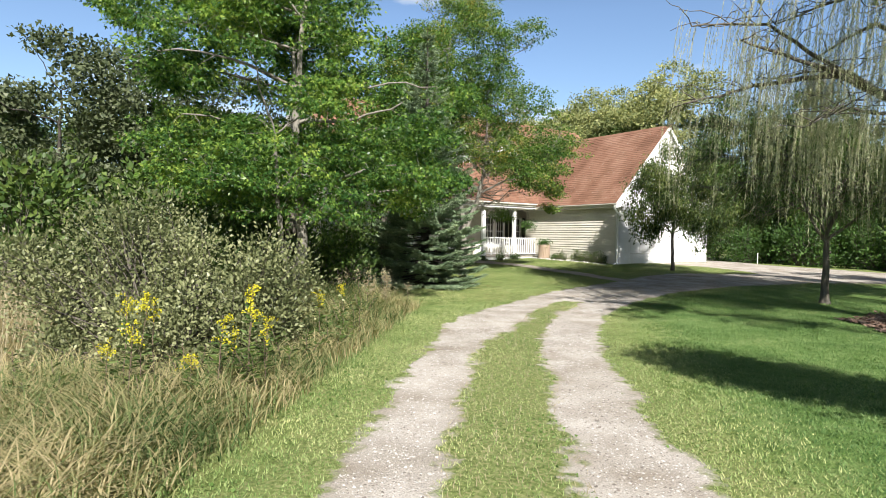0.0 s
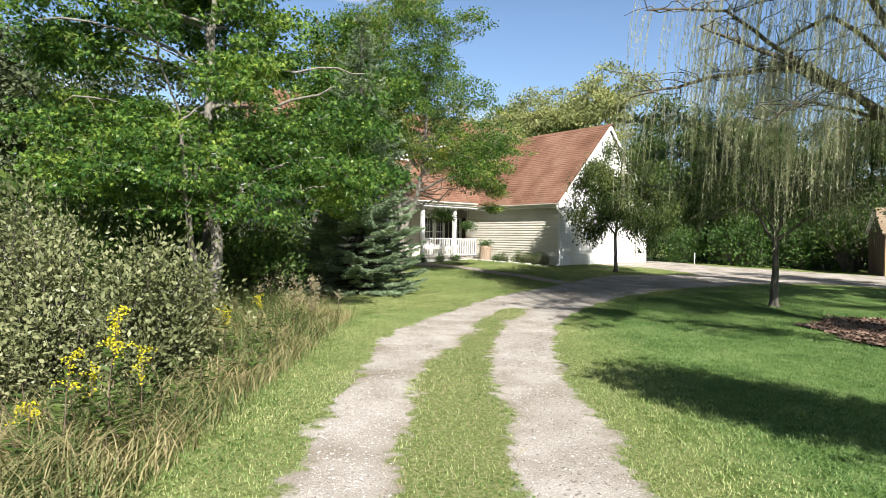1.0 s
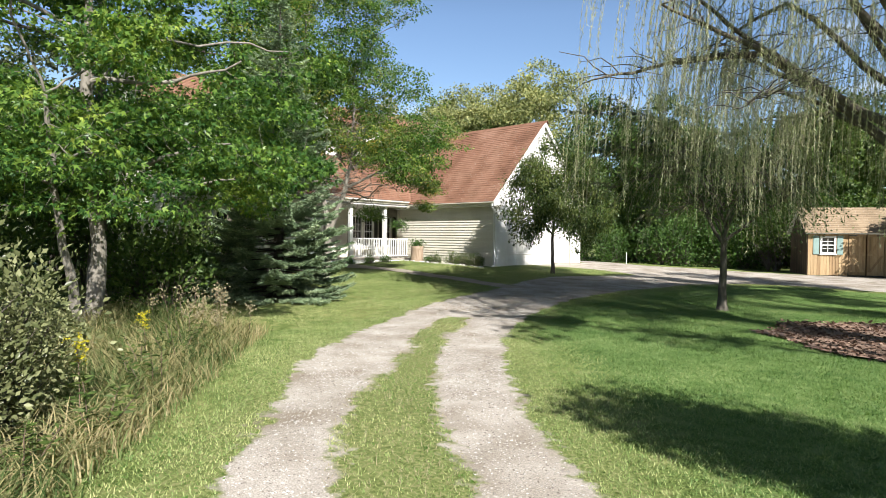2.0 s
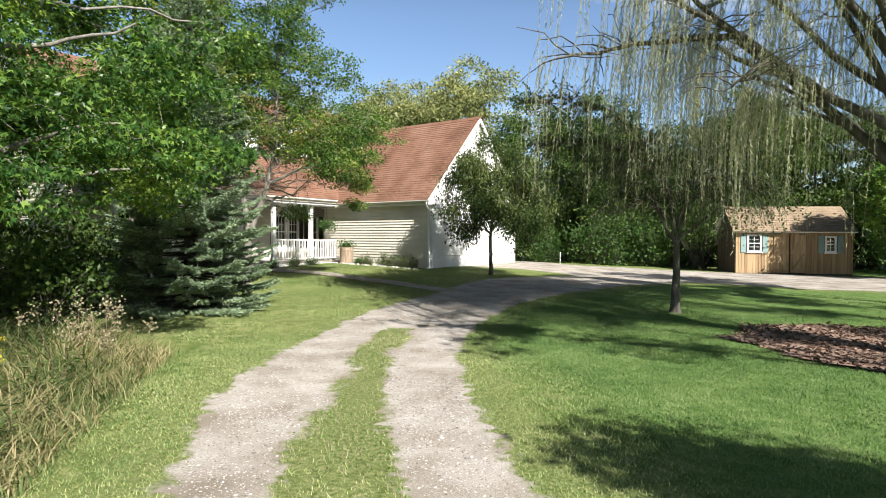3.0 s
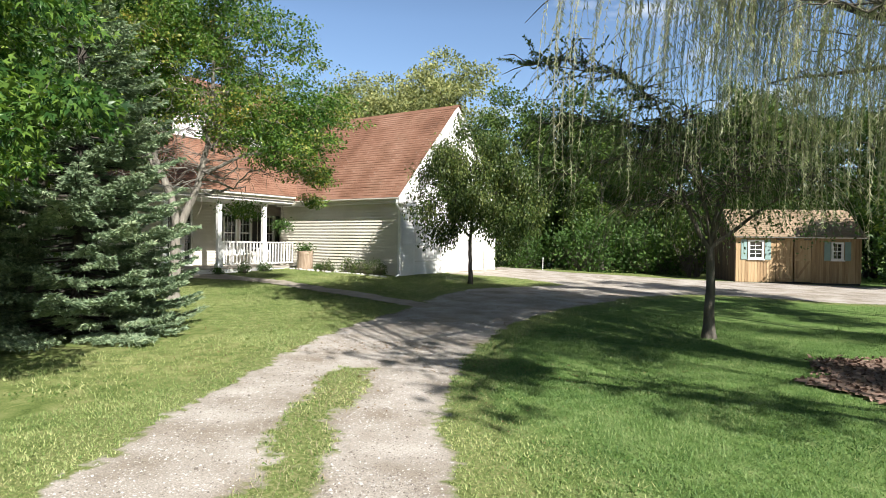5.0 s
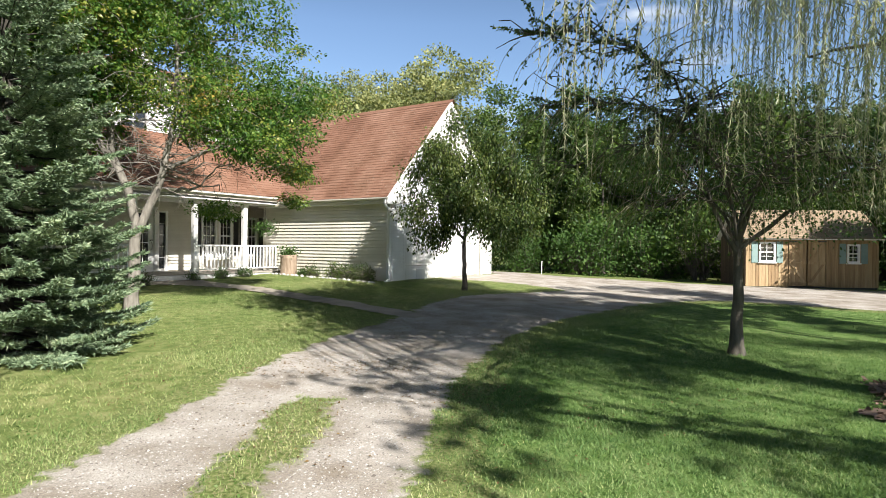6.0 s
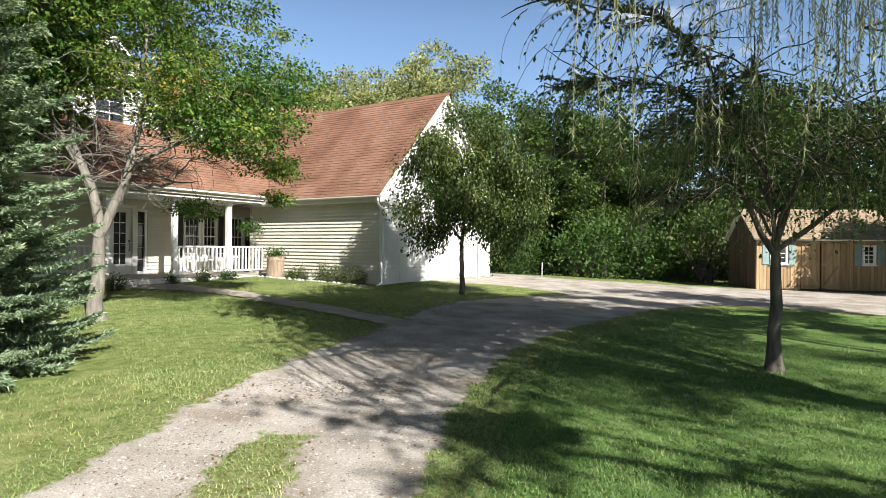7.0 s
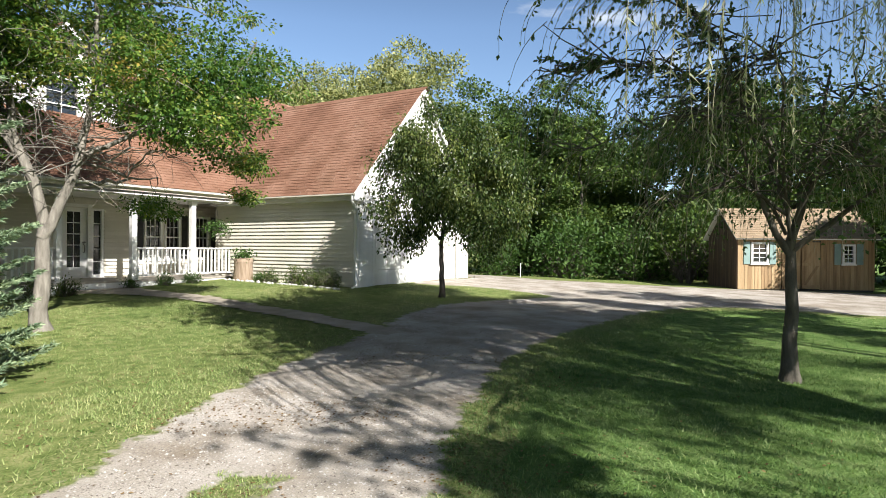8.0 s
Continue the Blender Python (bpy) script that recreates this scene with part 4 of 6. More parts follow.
    for i, z in enumerate((0.56, 0.42)):
        part("step", boxes((PORCH_X + 0.2 + 0.3 * i, PORCH_X + 0.52 + 0.3 * i, 16.5, 18.1, 0.2, z), bevel=0.01), M_PATH, p, "grey concrete step")
    for y in (12.2, 14.25, 16.3, 18.3, 20.22):
        post = boxes((PORCH_X - 0.075, PORCH_X + 0.075, y - 0.075, y + 0.075, PORCH_Z, 3.06), bevel=0.008)
        box(post, PORCH_X - 0.1, PORCH_X + 0.1, y - 0.1, y + 0.1, PORCH_Z, PORCH_Z + 0.16, bevel=0.008)
        box(post, PORCH_X - 0.1, PORCH_X + 0.1, y - 0.1, y + 0.1, 2.94, 3.06, bevel=0.008)
        part("post", post, M_WHITE, p, "square white post")
    for a, b in ((18.38, 20.14), (20.30, 21.68), (12.28, 14.17), (14.33, 16.22)):
        rail = new("railing")
        rail.parent = p
        part("top_rail", boxes((PORCH_X - 0.045, PORCH_X + 0.045, a, b, 1.60, 1.65), bevel=0.008), M_WHITE, rail)
        part("bottom_rail", boxes((PORCH_X - 0.03, PORCH_X + 0.03, a, b, 0.84, 0.89), bevel=0.006), M_WHITE, rail)
        m = max(2, round((b - a) / 0.145))
        for i in range(m):
            yy = a + (i + 0.5) * (b - a) / m
            part("baluster", boxes((PORCH_X - 0.019, PORCH_X + 0.019, yy - 0.024, yy + 0.024, 0.885, 1.605), bevel=0.003), M_WHITE, rail)
    part("beam", boxes((PORCH_X - 0.09, PORCH_X + 0.09, 12.0, GY0 - 0.05, 3.06, 3.26), bevel=0.006), M_WHITE, p, "white porch beam")
    part("porch_ceiling", boxes((MX + 0.03, PORCH_X + 0.3, 12.0, 21.36, 3.10, 3.13)), M_WHITE, p)
    part("fascia", boxes((PEX - 0.03, PEX - 0.002, H_Y0, EAVE_Y - 0.02, 3.19, 3.35), bevel=0.004), M_SIDING, p, "cream fascia")
    prof = [(PEX, 3.34), (PEX, 3.265), (PEX + 0.07, 3.265), (PEX + 0.10, 3.29), (PEX + 0.10, 3.34), (PEX + 0.088, 3.34), (PEX + 0.068, 3.28), (PEX + 0.012, 3.275), (PEX + 0.012, 3.34)]
    part("gutter", prism(prof, "y", H_Y0, EAVE_Y - 0.05), M_SIDING, p, "cream gutter")
    # main roof
    roof = new("roof")
    roof.parent = h
    tagged(roof, "steep red-brown shingle roof")
    run, rise = PEX - RX, RZ - PEZ
    L = math.hypot(run, rise)
    roof_slope(roof, (PEX, H_Y0 - 0.3, PEZ), (0, 1, 0), (-run, 0, rise), H_Y1 - H_Y0 + 0.6, L, M_SHINGLE, thick=0.06)
    bl = math.hypot(4.3, 3.56)
    roof_slope(roof, (RX - 4.3, H_Y0 - 0.3, RZ - 3.56), (0, 1, 0), (4.3, 0, 3.56), H_Y1 - H_Y0 + 0.6, bl, M_SHINGLE)
    for i in range(66):
        y0 = H_Y0 - 0.3 + i * 0.298
        part("ridge_shingle", prism([(RX - 0.14, RZ - 0.09), (RX, RZ + 0.035), (RX + 0.14, RZ - 0.09), (RX, RZ + 0.01)], "y", y0, y0 + 0.303), M_SHINGLE, roof)

    def dormer(y0, y1, xf, zb, ze, za, win):
        dm = new("dormer")
        dm.parent = h
        tagged(dm, "white gabled dormer with a window")
        yc = (y0 + y1) / 2

        def roof_x(z):
            return PEX - (z - PEZ) * run / rise
        sl = (za - ze) / (yc - y0)
        wy0, wy1, wz0, wz1 = win
        prs = [[(y0, zb), (wy0, zb), (wy0, ze + (wy0 - y0) * sl), (y0, ze)], [(wy1, zb), (y1, zb), (y1, ze), (wy1, ze + (y1 - wy1) * sl)], [(wy0, zb), (wy1, zb), (wy1, wz0), (wy0, wz0)],
               [(wy0, wz1), (wy1, wz1), (wy1, ze + (y1 - wy1) * sl), (yc, za), (wy0, ze + (wy0 - y0) * sl)]]
        for q in prs:
            part("wall", prism(q, "x", xf - 0.12, xf), M_WHITE, dm)
        for s in (y0, y1):
            o = 0.1 if s == y0 else -0.1
            part("cheek", prism([(xf - 0.12, zb - 0.1), (xf - 0.12, ze), (roof_x(ze) - 0.1, ze), (roof_x(zb) - 0.1, zb - 0.1)], "y", min(s, s + o), max(s, s + o)), M_SIDING, dm)

        def span(z):
            hw = (za - 0.05 - z) / sl if z > ze else yc - y0
            return cut([(max(y0, yc - hw), min(y1, yc + hw))], [(wy0 - 0.05, wy1 + 0.05, wz0, wz1)], z)
        siding(dm, "x", xf, 1, zb + 0.05, za - 0.1, span, M_WHITE)
        window(dm, "x", xf, 1, wy0, wy1, wz0, wz1, cols=2, rows=4)
        ov = 0.22
        back = roof_x(za) - 0.3
        ln = math.hypot(yc - y0 + ov, (yc - y0 + ov) * sl)
        zo = ze - ov * sl + 0.06
        roof_slope(dm, (back, y0 - ov, zo), (1, 0, 0), (0, 1, sl), xf + 0.22 - back, ln, M_SHINGLE, thick=0.08)
        roof_slope(dm, (back, y1 + ov, zo), (1, 0, 0), (0, -1, sl), xf + 0.22 - back, ln, M_SHINGLE, thick=0.08)
        for q in (1, -1):
            part("rake_board", prism([(yc - q * (yc - y0 + ov), zo + 0.01), (yc, za + 0.05), (yc, za - 0.12), (yc - q * (yc - y0 + ov), zo - 0.15)], "x", xf + 0.215, xf + 0.24), M_WHITE, dm, "white rake board")
    dormer(20.0, 22.0, -25.0, 4.45, 6.1, 7.1, (20.65, 21.35, 4.75, 5.95))
    dormer(15.8, 19.2, -25.0, 4.45, 6.3, 8.0, (17.0, 18.0, 4.9, 6.5))
    return h


main_house()


# ---------------------------------------------------------------- shed
def shed():
    ang = 27.0
    s = thing("garden_shed", (-8.8, 32.6, gz(-8.5, 33.5) - 0.02), "honey-coloured board shed with teal shutters", "shed", rz=ang)
    W, D, H = 4.72, 2.8, 1.98
    win = [(0.47, 1.08, 0.98, 1.76), (3.66, 4.12, 0.98, 1.70)]
    door = (1.55, 2.92, 0.06, 1.90)
    holes = win + [door]
    xs = sorted({0.0, W} | {v for o in holes for v in o[:2]})
    for a, b in zip(xs, xs[1:]):
        z = 0.05
        segs = []
        for o in (o for o in holes if o[0] <= a and o[1] >= b):
            segs.append((z, o[2]))
            z = o[3]
        segs.append((z, H))
        for z0, z1 in segs:
            if z1 - z0 > 0.02:
                part("wall", boxes((a, b, 0.02, 0.1, z0, z1)), M_PINE, s)
    x = 0.0
    while x < W - 0.02:
        for z0, z1 in [(0.05, H)] if not any(o[0] - 0.06 < x + 0.06 < o[1] + 0.06 for o in holes) else [(0.05, next(o for o in holes if o[0] - 0.06 < x + 0.06 < o[1] + 0.06)[2])]:
            if z1 - z0 > 0.1:
                part("wall_board", boxes((x + 0.003, x + 0.117, 0.0, 0.02, z0, z1), bevel=0.004), M_PINE, s)
        x += 0.12
    # both end walls take the darkened boards: their shade is in the colour
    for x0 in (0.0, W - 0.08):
        part("wall", prism([(0.1, 0.05), (D, 0.05), (D, H), (D / 2, H + 1.0), (0.1, H)], "x", x0, x0 + 0.08), M_SHADEDWOOD, s)
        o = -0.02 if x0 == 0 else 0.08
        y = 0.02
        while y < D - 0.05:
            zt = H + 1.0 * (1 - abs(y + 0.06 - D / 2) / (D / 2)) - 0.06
            part("wall_board", boxes((x0 + o, x0 + o + 0.02, y, y + 0.114, 0.05, zt)), M_SHADEDWOOD, s, "end board in a colour darkened for shade")
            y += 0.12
    part("wall", boxes((0, W, D - 0.08, D, 0.05, H)), M_PINE, s)
    part("skid", boxes((-0.02, W + 0.02, -0.03, D, -0.1, 0.05)), M_DARK, s, "dark base skid")
    for w in win:
        window(s, "y", 0.0, -1, *w, cols=2, rows=4)
        for a in ((w[0] - 0.27, w[0] - 0.04), (w[1] + 0.04, w[1] + 0.27)):
            part("shutter", boxes((a[0], a[1], -0.03, -0.003, w[2] - 0.02, w[3] + 0.02), bevel=0.004), M_TEAL, s, "faded teal shutter")
    for a, b, sg in ((1.57, 2.235, 1), (2.255, 2.91, -1)):
        leaf = new("shed_door")
        leaf.parent = s
        k = 0
        x = a
        while x < b - 0.05:
            part("door_board", boxes((x + 0.002, min(x + 0.126, b), -0.005, 0.02, 0.08, 1.88), bevel=0.003), M_PINE, leaf)
            x += 0.128
        for z in (0.12, 0.92, 1.74):
            part("brace", boxes((a + 0.02, b - 0.02, -0.028, -0.006, z, z + 0.1), bevel=0.003), M_PINE, leaf)
        for z0, z1 in ((0.22, 0.92), (1.02, 1.74)):
            p = [(a + 0.05, z1), (a + 0.15, z1), (b - 0.05, z0), (b - 0.15, z0)]
            part("brace", prism(p if sg > 0 else [(a + b - q, r) for q, r in p], "y", -0.026, -0.007), M_PINE, leaf)
        part("hinge", boxes((a + 0.0 if sg > 0 else b - 0.3, a + 0.3 if sg > 0 else b, -0.034, -0.028, 1.77, 1.81)), M_METAL, leaf)
    roof = new("roof")
    roof.parent = s
    tagged(roof, "tan shingle roof")
    ln = math.hypot(D / 2 + 0.25, (D / 2 + 0.25) * 1.0 / (D / 2))
    roof_slope(roof, (-0.15, -0.25, H - 0.08), (1, 0, 0), (0, 1, 1 / (D / 2)), W + 0.3, ln, M_TANROOF, thick=0.06)
    roof_slope(roof, (-0.15, D + 0.25, H - 0.08), (1, 0, 0), (0, -1, 1 / (D / 2)), W + 0.3, ln, M_TANROOF, thick=0.06)
    return s


shed()

# ---------------------------------------------------------------- trees
broadleaf("maple_tree", (-12.8, 5.2), [([(0, 0, 0), (0.15, 0.1, 1.6), (0.5, -0.2, 4.0), (0.7, 0.0, 7.6)], 0.15, 0.03), ([(0, 0, 0.1), (-0.3, 0.25, 1.6), (-1.0, 0.3, 4.2), (-1.3, 0.5, 7.2)], 0.12, 0.03), ([(0.1, -0.1, 0.1), (0.5, -0.5, 1.5), (1.2, -0.9, 3.6)], 0.09, 0.03)],
          [((-0.6, -0.9, 5.6), (2.9, 2.9, 3.4)), ((0.6, 0.6, 3.3), (3.0, 2.8, 1.4)), ((-0.7, -1.0, 8.0), (2.3, 2.3, 2.1)), ((0.6, 2.7, 4.7), (1.5, 1.5, 1.9))], 1800, 50, 0.2, 0.088, "maple", M_MAPLE, M_PALEBARK, "green maple with several pale stems beside the lawn", limbs=30, boughs=130, bough=0.62, squash=0.38, extra=[((1.2, -0.2, 2.7), (2.4, 2.4, 0.9), 210)])
broadleaf("maple_tree", (-17.0, 6.6), [([(0, 0, 0), (0.1, 0.1, 2.5), (0.3, 0.0, 5.5), (0.2, 0.0, 9.0)], 0.2, 0.04), ([(0, 0, 1.2), (-0.9, 0.6, 4.0), (-1.4, 0.9, 7.6)], 0.12, 0.04)],
          [((-0.4, -0.6, 6.4), (3.3, 3.3, 3.9)), ((0, 0, 3.6), (3.3, 3.3, 1.6))], 800, 50, 0.3, 0.14, "oval", M_MAPLE, M_BARK, "tall green maple among the shrubs", limbs=16, boughs=40, bough=1.1)
broadleaf("maple_tree", (-19.3, 10.9), [([(0, 0, 0), (0.1, 0.1, 2.5), (0.2, 0.1, 5.5), (0.1, 0.0, 8.6)], 0.16, 0.03), ([(0, 0, 1.6), (0.6, 0.7, 4.2), (1.0, 1.1, 7.0)], 0.1, 0.03)],
          [((0.1, 0.3, 6.3), (2.5, 2.5, 3.1)), ((0, 0.2, 3.9), (2.4, 2.4, 1.3))], 760, 46, 0.28, 0.13, "oval", M_MAPLE, M_BARK, "green maple between the spruce and the house", limbs=14, boughs=48, bough=0.9)
porch_twigs = []
for i in range(84):
    z, a, reach_ = 2.6 + 0.03 * i, 2.4 * i, rng.uniform(0.6, 2.1)
    u = (z - 2.0) / 1.3
    stem = (-0.25 * min(u, 1.5), -0.35 * min(u, 1.3)) if i % 2 else (0.3 + 0.1 * u, 0.35 + 0.12 * u)
    porch_twigs.append(((*stem, z), (stem[0] + reach_ * math.cos(a), stem[1] + reach_ * math.sin(a), z + rng.uniform(-0.35, 0.5)), 0.013))
broadleaf("porch_tree", (-17.75, 13.4), [([(0, 0, 0), (0.02, 0, 1.1), (0, 0.0, 2.0), (-0.25, -0.35, 3.3), (-0.4, -0.5, 5.2), (-0.5, -0.4, 8.4)], 0.14, 0.02), ([(0.0, 0, 1.6), (0.3, 0.35, 2.7), (0.5, 0.6, 4.2), (0.6, 0.6, 7.2)], 0.10, 0.02), ([(0.38, 0.42, 3.0), (0.9, 1.2, 3.5), (1.6, 2.0, 3.7)], 0.05, 0.015), ([(-0.2, -0.3, 3.0), (-0.9, -0.7, 4.4), (-1.4, -0.8, 6.2)], 0.055, 0.015)],
          [((-0.2, -0.1, 7.5), (2.45, 2.45, 2.6)), ((1.1, 1.3, 5.3), (1.8, 2.0, 1.3)), ((-0.6, -1.0, 5.4), (2.3, 2.3, 1.4))], 1850, 56, 0.22, 0.078, "oval", M_PORCHLEAF, M_PALEBARK, "pale-barked tree with thinning yellow-green leaves before the porch", limbs=26, boughs=120, bough=0.75, squash=0.45,
          extra=[((1.5, 2.1, 4.5), (1.7, 1.7, 0.9), 170), ((1.5, 0.9, 4.1), (1.5, 1.3, 0.9), 80), ((2.2, 1.3, 3.6), (1.1, 1.0, 0.55), 80), ((-1.2, -0.7, 4.5), (1.3, 1.3, 0.7), 50), ((-1.1, 2.6, 4.4), (0.9, 1.0, 0.5), 50), ((-1.9, 3.4, 2.35), (0.6, 0.65, 0.25), 26), ((0.6, 3.6, 3.3), (0.9, 0.7, 0.35), 36), ((-0.4, 4.6, 2.7), (0.35, 0.35, 0.2), 12)],
          bare=[((0.3, 0.4, 2.9), (1.6, 1.2, 3.0), 0.03), ((-0.2, -0.3, 3.1), (-1.6, 0.2, 3.3), 0.025), ((0.4, 0.5, 3.6), (0.6, 2.4, 3.9), 0.025), ((0.3, 0.4, 3.2), (-1.6, 2.4, 3.0), 0.025), ((0.3, 0.4, 3.1), (2.0, 0.6, 3.4), 0.025)]
          + porch_twigs)


def spruce(base, height, radius, label):
    b = np.array([base[0], base[1], gz(*base) - 0.05])
    t = thing("spruce_tree", tuple(b), label, "spruce")
    trunk, wood = Tubes(), Tubes()
    trunk.add([(0, 0, 0), (0.02, 0.01, height * 0.5), (0, 0, height)], [0.14, 0.08, 0.01], 8)
    pos, al, sz = [], [], []
    z = 0.16
    while z < height - 0.15:
        f = 1 - z / height
        reach = radius * (1 - (z / height) ** 1.35) * rng.uniform(0.88, 1.1) + 0.05
        n = int(7 + 9 * f)
        a0 = rng.random() * 6.28
        for i in range(n):
            a = a0 + 6.283 * i / n + rng.normal() * 0.14
            ln = reach * rng.uniform(0.62, 1.15)
            d = np.array([math.cos(a), math.sin(a), 0])
            sag = -0.22 + 0.45 * (1 - f)
            u = np.linspace(0, 1, 8)[:, None]
            line = np.array([0, 0, z + rng.normal() * 0.05]) + d * ln * u + np.array([0, 0, 1]) * ln * (sag * u + 0.22 * u ** 3)
            line[:, 2] = np.maximum(line[:, 2], 0.1)
            wood.add(line, np.linspace(0.018 * f + 0.006, 0.004, 8), 4)
            side = np.array([-d[1], d[0], 0])
            m = max(5, int(ln * 14))
            for k in range(m):
                q = 0.36 + 0.64 * (k + rng.random()) / m
                idx = min(6, int(q * 7))
                p = line[idx] + (line[idx + 1] - line[idx]) * (q * 7 - idx)
                for sg in (-1, 1):
                    tw = ln * 0.32 * (1.08 - q) + 0.07
                    dirn = d * 0.75 + side * sg * rng.uniform(0.5, 1.0) + np.array([0, 0, rng.uniform(-0.12, 0.12)])
                    dirn /= np.linalg.norm(dirn)
                    c = max(2, int(tw / 0.06))
                    w = (np.arange(c) + 0.3)[:, None] / c * tw
                    pp = p + dirn * w
                    for _ in range(9):
                        pos.append(pp + rng.normal(size=(c, 3)) * 0.008), al.append(np.repeat(dirn[None], c, 0) + rng.normal(size=(c, 3)) * 0.42 + (0, 0, 0.16)), sz.append(np.full(c, 1.0))
        z += 0.21 + 0.05 * (1 - f)
    pos, al = np.concatenate(pos), np.concatenate(al)
    put("trunk", trunk.mesh("trunk", M_DARKBARK), t)
    tagged(put("branch_work", wood.mesh("branch_work", M_DARKBARK), t), kind="stuff")
    tagged(put("needle_cover", leaf_mesh("needles", "blade", pos, al, rng.uniform(0.045, 0.085, len(pos)), M_SPRUCE, 0.5, 0.32), t), kind="stuff")
    return t


spruce((-15.2, 10.1), 7.7, 1.85, "bluish spruce with branches down to the lawn")


def weeping(name, base, stems, tops, strands, length, mat, barkmat, label, leaf=0.07, gap=0.035, twig=0.004, shape="lance", side=0.5, reach=0.5, low=1.0, broad=1.0):
    """A tree whose thin twigs hang down from arching limbs: tops are the limbs' control points."""
    b = np.array([base[0], base[1], gz(*base) - 0.05])
    t = thing(name, tuple(b), label, "tree")
    trunk, wood, hang = Tubes(), Tubes(), Tubes()
    for pts, r0, r1 in stems:
        c = np.array(pts, float)
        fine = np.concatenate([sway(c[i], c[i + 1], 6, 0.09)[: 6 if i == len(c) - 2 else 5] for i in range(len(c) - 1)])
        rad = np.linspace(r0, r1, len(fine))
        if c[0][2] < 0.2:
            rad = rad * (1 + 0.6 * np.exp(-np.maximum(fine[:, 2], 0) / 0.15))
        trunk.add(fine, rad, 10)
    starts = []
    for pts, r0, r1 in tops:
        c = np.array(pts, float)
        fine = np.concatenate([sway(c[i], c[i + 1], 7, 0.1)[: 7 if i == len(c) - 2 else 6] for i in range(len(c) - 1)])
        lt = Tubes()
        lt.add(fine, np.linspace(r0, r1, len(fine)), 7)
        put("limb", lt.mesh("limb", barkmat), t)
        for k in range(len(fine) // 3, len(fine)):
            starts.append(fine[k])
            for _ in range(2):
                tip = fine[k] + np.clip(rng.normal(size=3), -1.2, 1.2) * np.array([reach, reach, reach * 0.35]) + (0, 0, 0.12)
                line = sway(fine[k], tip, 5, 0.3, 0.2)
                wood.add(line, np.linspace(0.012, 0.005, 5), 4)
                starts.extend(line[1:])
    starts = np.array(starts)
    starts = starts[starts[:, 0] > -4.9]
    odds = np.where(starts[:, 1] + 0.35 * starts[:, 0] < -2.6, 0.65, 1.0)
    odds /= odds.sum()
    pos, al = [], []
    for _ in range(strands):
        p = starts[int(rng.choice(len(starts), p=odds))] + rng.normal(size=3) * 0.05
        ln = min(length * rng.uniform(0.35, 1.15), max(0.3, p[2] - low * rng.uniform(0.75, 1.5)))
        out = unit(np.array([p[0], p[1], 0]) + rng.normal(size=3) * 0.6) * np.array([1, 1, 0])
        n = 7
        u = np.linspace(0, 1, n)[:, None]
        ph = rng.random() * 6.28
        line = p + out * side * 0.35 * (1 - (1 - u) ** 2) + np.array([0, 0, -1.0]) * ln * u ** 1.15 + np.concatenate([0.05 * np.sin(3 * u + ph), 0.05 * np.cos(2.5 * u + ph), 0 * u], 1) * ln * 0.5
        hang.add(line, np.linspace(twig, twig * 0.4, n), 3)
        m = max(4, int(ln / gap))
        q = rng.random(m) * (n - 1)
        i = np.minimum(q.astype(int), n - 2)
        pos.append(line[i] + (line[i + 1] - line[i]) * (q - i)[:, None])
        a = rng.normal(size=(m, 3)) * 0.55
        a[:, 2] = -rng.uniform(0.5, 1.3, m)
        al.append(a)
    pos, al = np.concatenate(pos), np.concatenate(al)
    put("trunk", trunk.mesh("trunk", barkmat), t)
    tagged(put("twig_work", wood.mesh("twig_work", barkmat), t), kind="stuff")
    tagged(put("hanging_twig_work", hang.mesh("hanging_twig_work", M_TWIG), t), kind="stuff")
    tagged(put("foliage", leaf_mesh("leaves", shape, pos, al, leaf * rng.uniform(0.6, 1.3, len(pos)), mat, 0.15, broad), t), kind="stuff")
    return t


# small weeping tree before the garage door
broadleaf("weeping_tree", (-14.7, 21.4), [([(0, 0, 0), (-0.03, 0.02, 1.0), (0.02, 0, 1.7), (0.1, 0.05, 3.2), (0.2, 0.1, 4.4)], 0.075, 0.02), ([(0, 0, 1.5), (-0.5, -0.3, 2.3), (-1.0, -0.5, 3.2)], 0.04, 0.015), ([(0, 0, 1.6), (0.6, 0.3, 2.5), (1.2, 0.5, 3.4)], 0.04, 0.015)],
          [((0.3, 0.2, 3.7), (1.25, 1.25, 1.2)), ((-0.6, -0.4, 2.6), (1.0, 1.0, 1.3)), ((1.1, 0.5, 2.5), (0.95, 1.0, 1.5)), ((0.3, -1.0, 2.9), (0.9, 0.7, 1.2))], 900, 36, 0.14, 0.085, "oval", M_WEEPLEAF, M_DARKBARK, "small weeping tree with hanging leafy branches on the lawn", limbs=14, droop=0.75, flat=0.2, twig=0.004, boughs=95, bough=0.45, squash=2.1, extra=[((-0.5, -0.7, 3.9), (0.5, 0.5, 0.6), 30), ((1.2, 0.6, 3.0), (0.8, 0.8, 1.1), 90), ((1.0, 0.3, 1.75), (0.7, 0.7, 0.7), 30), ((-0.9, -0.5, 1.9), (0.6, 0.6, 0.6), 20)])

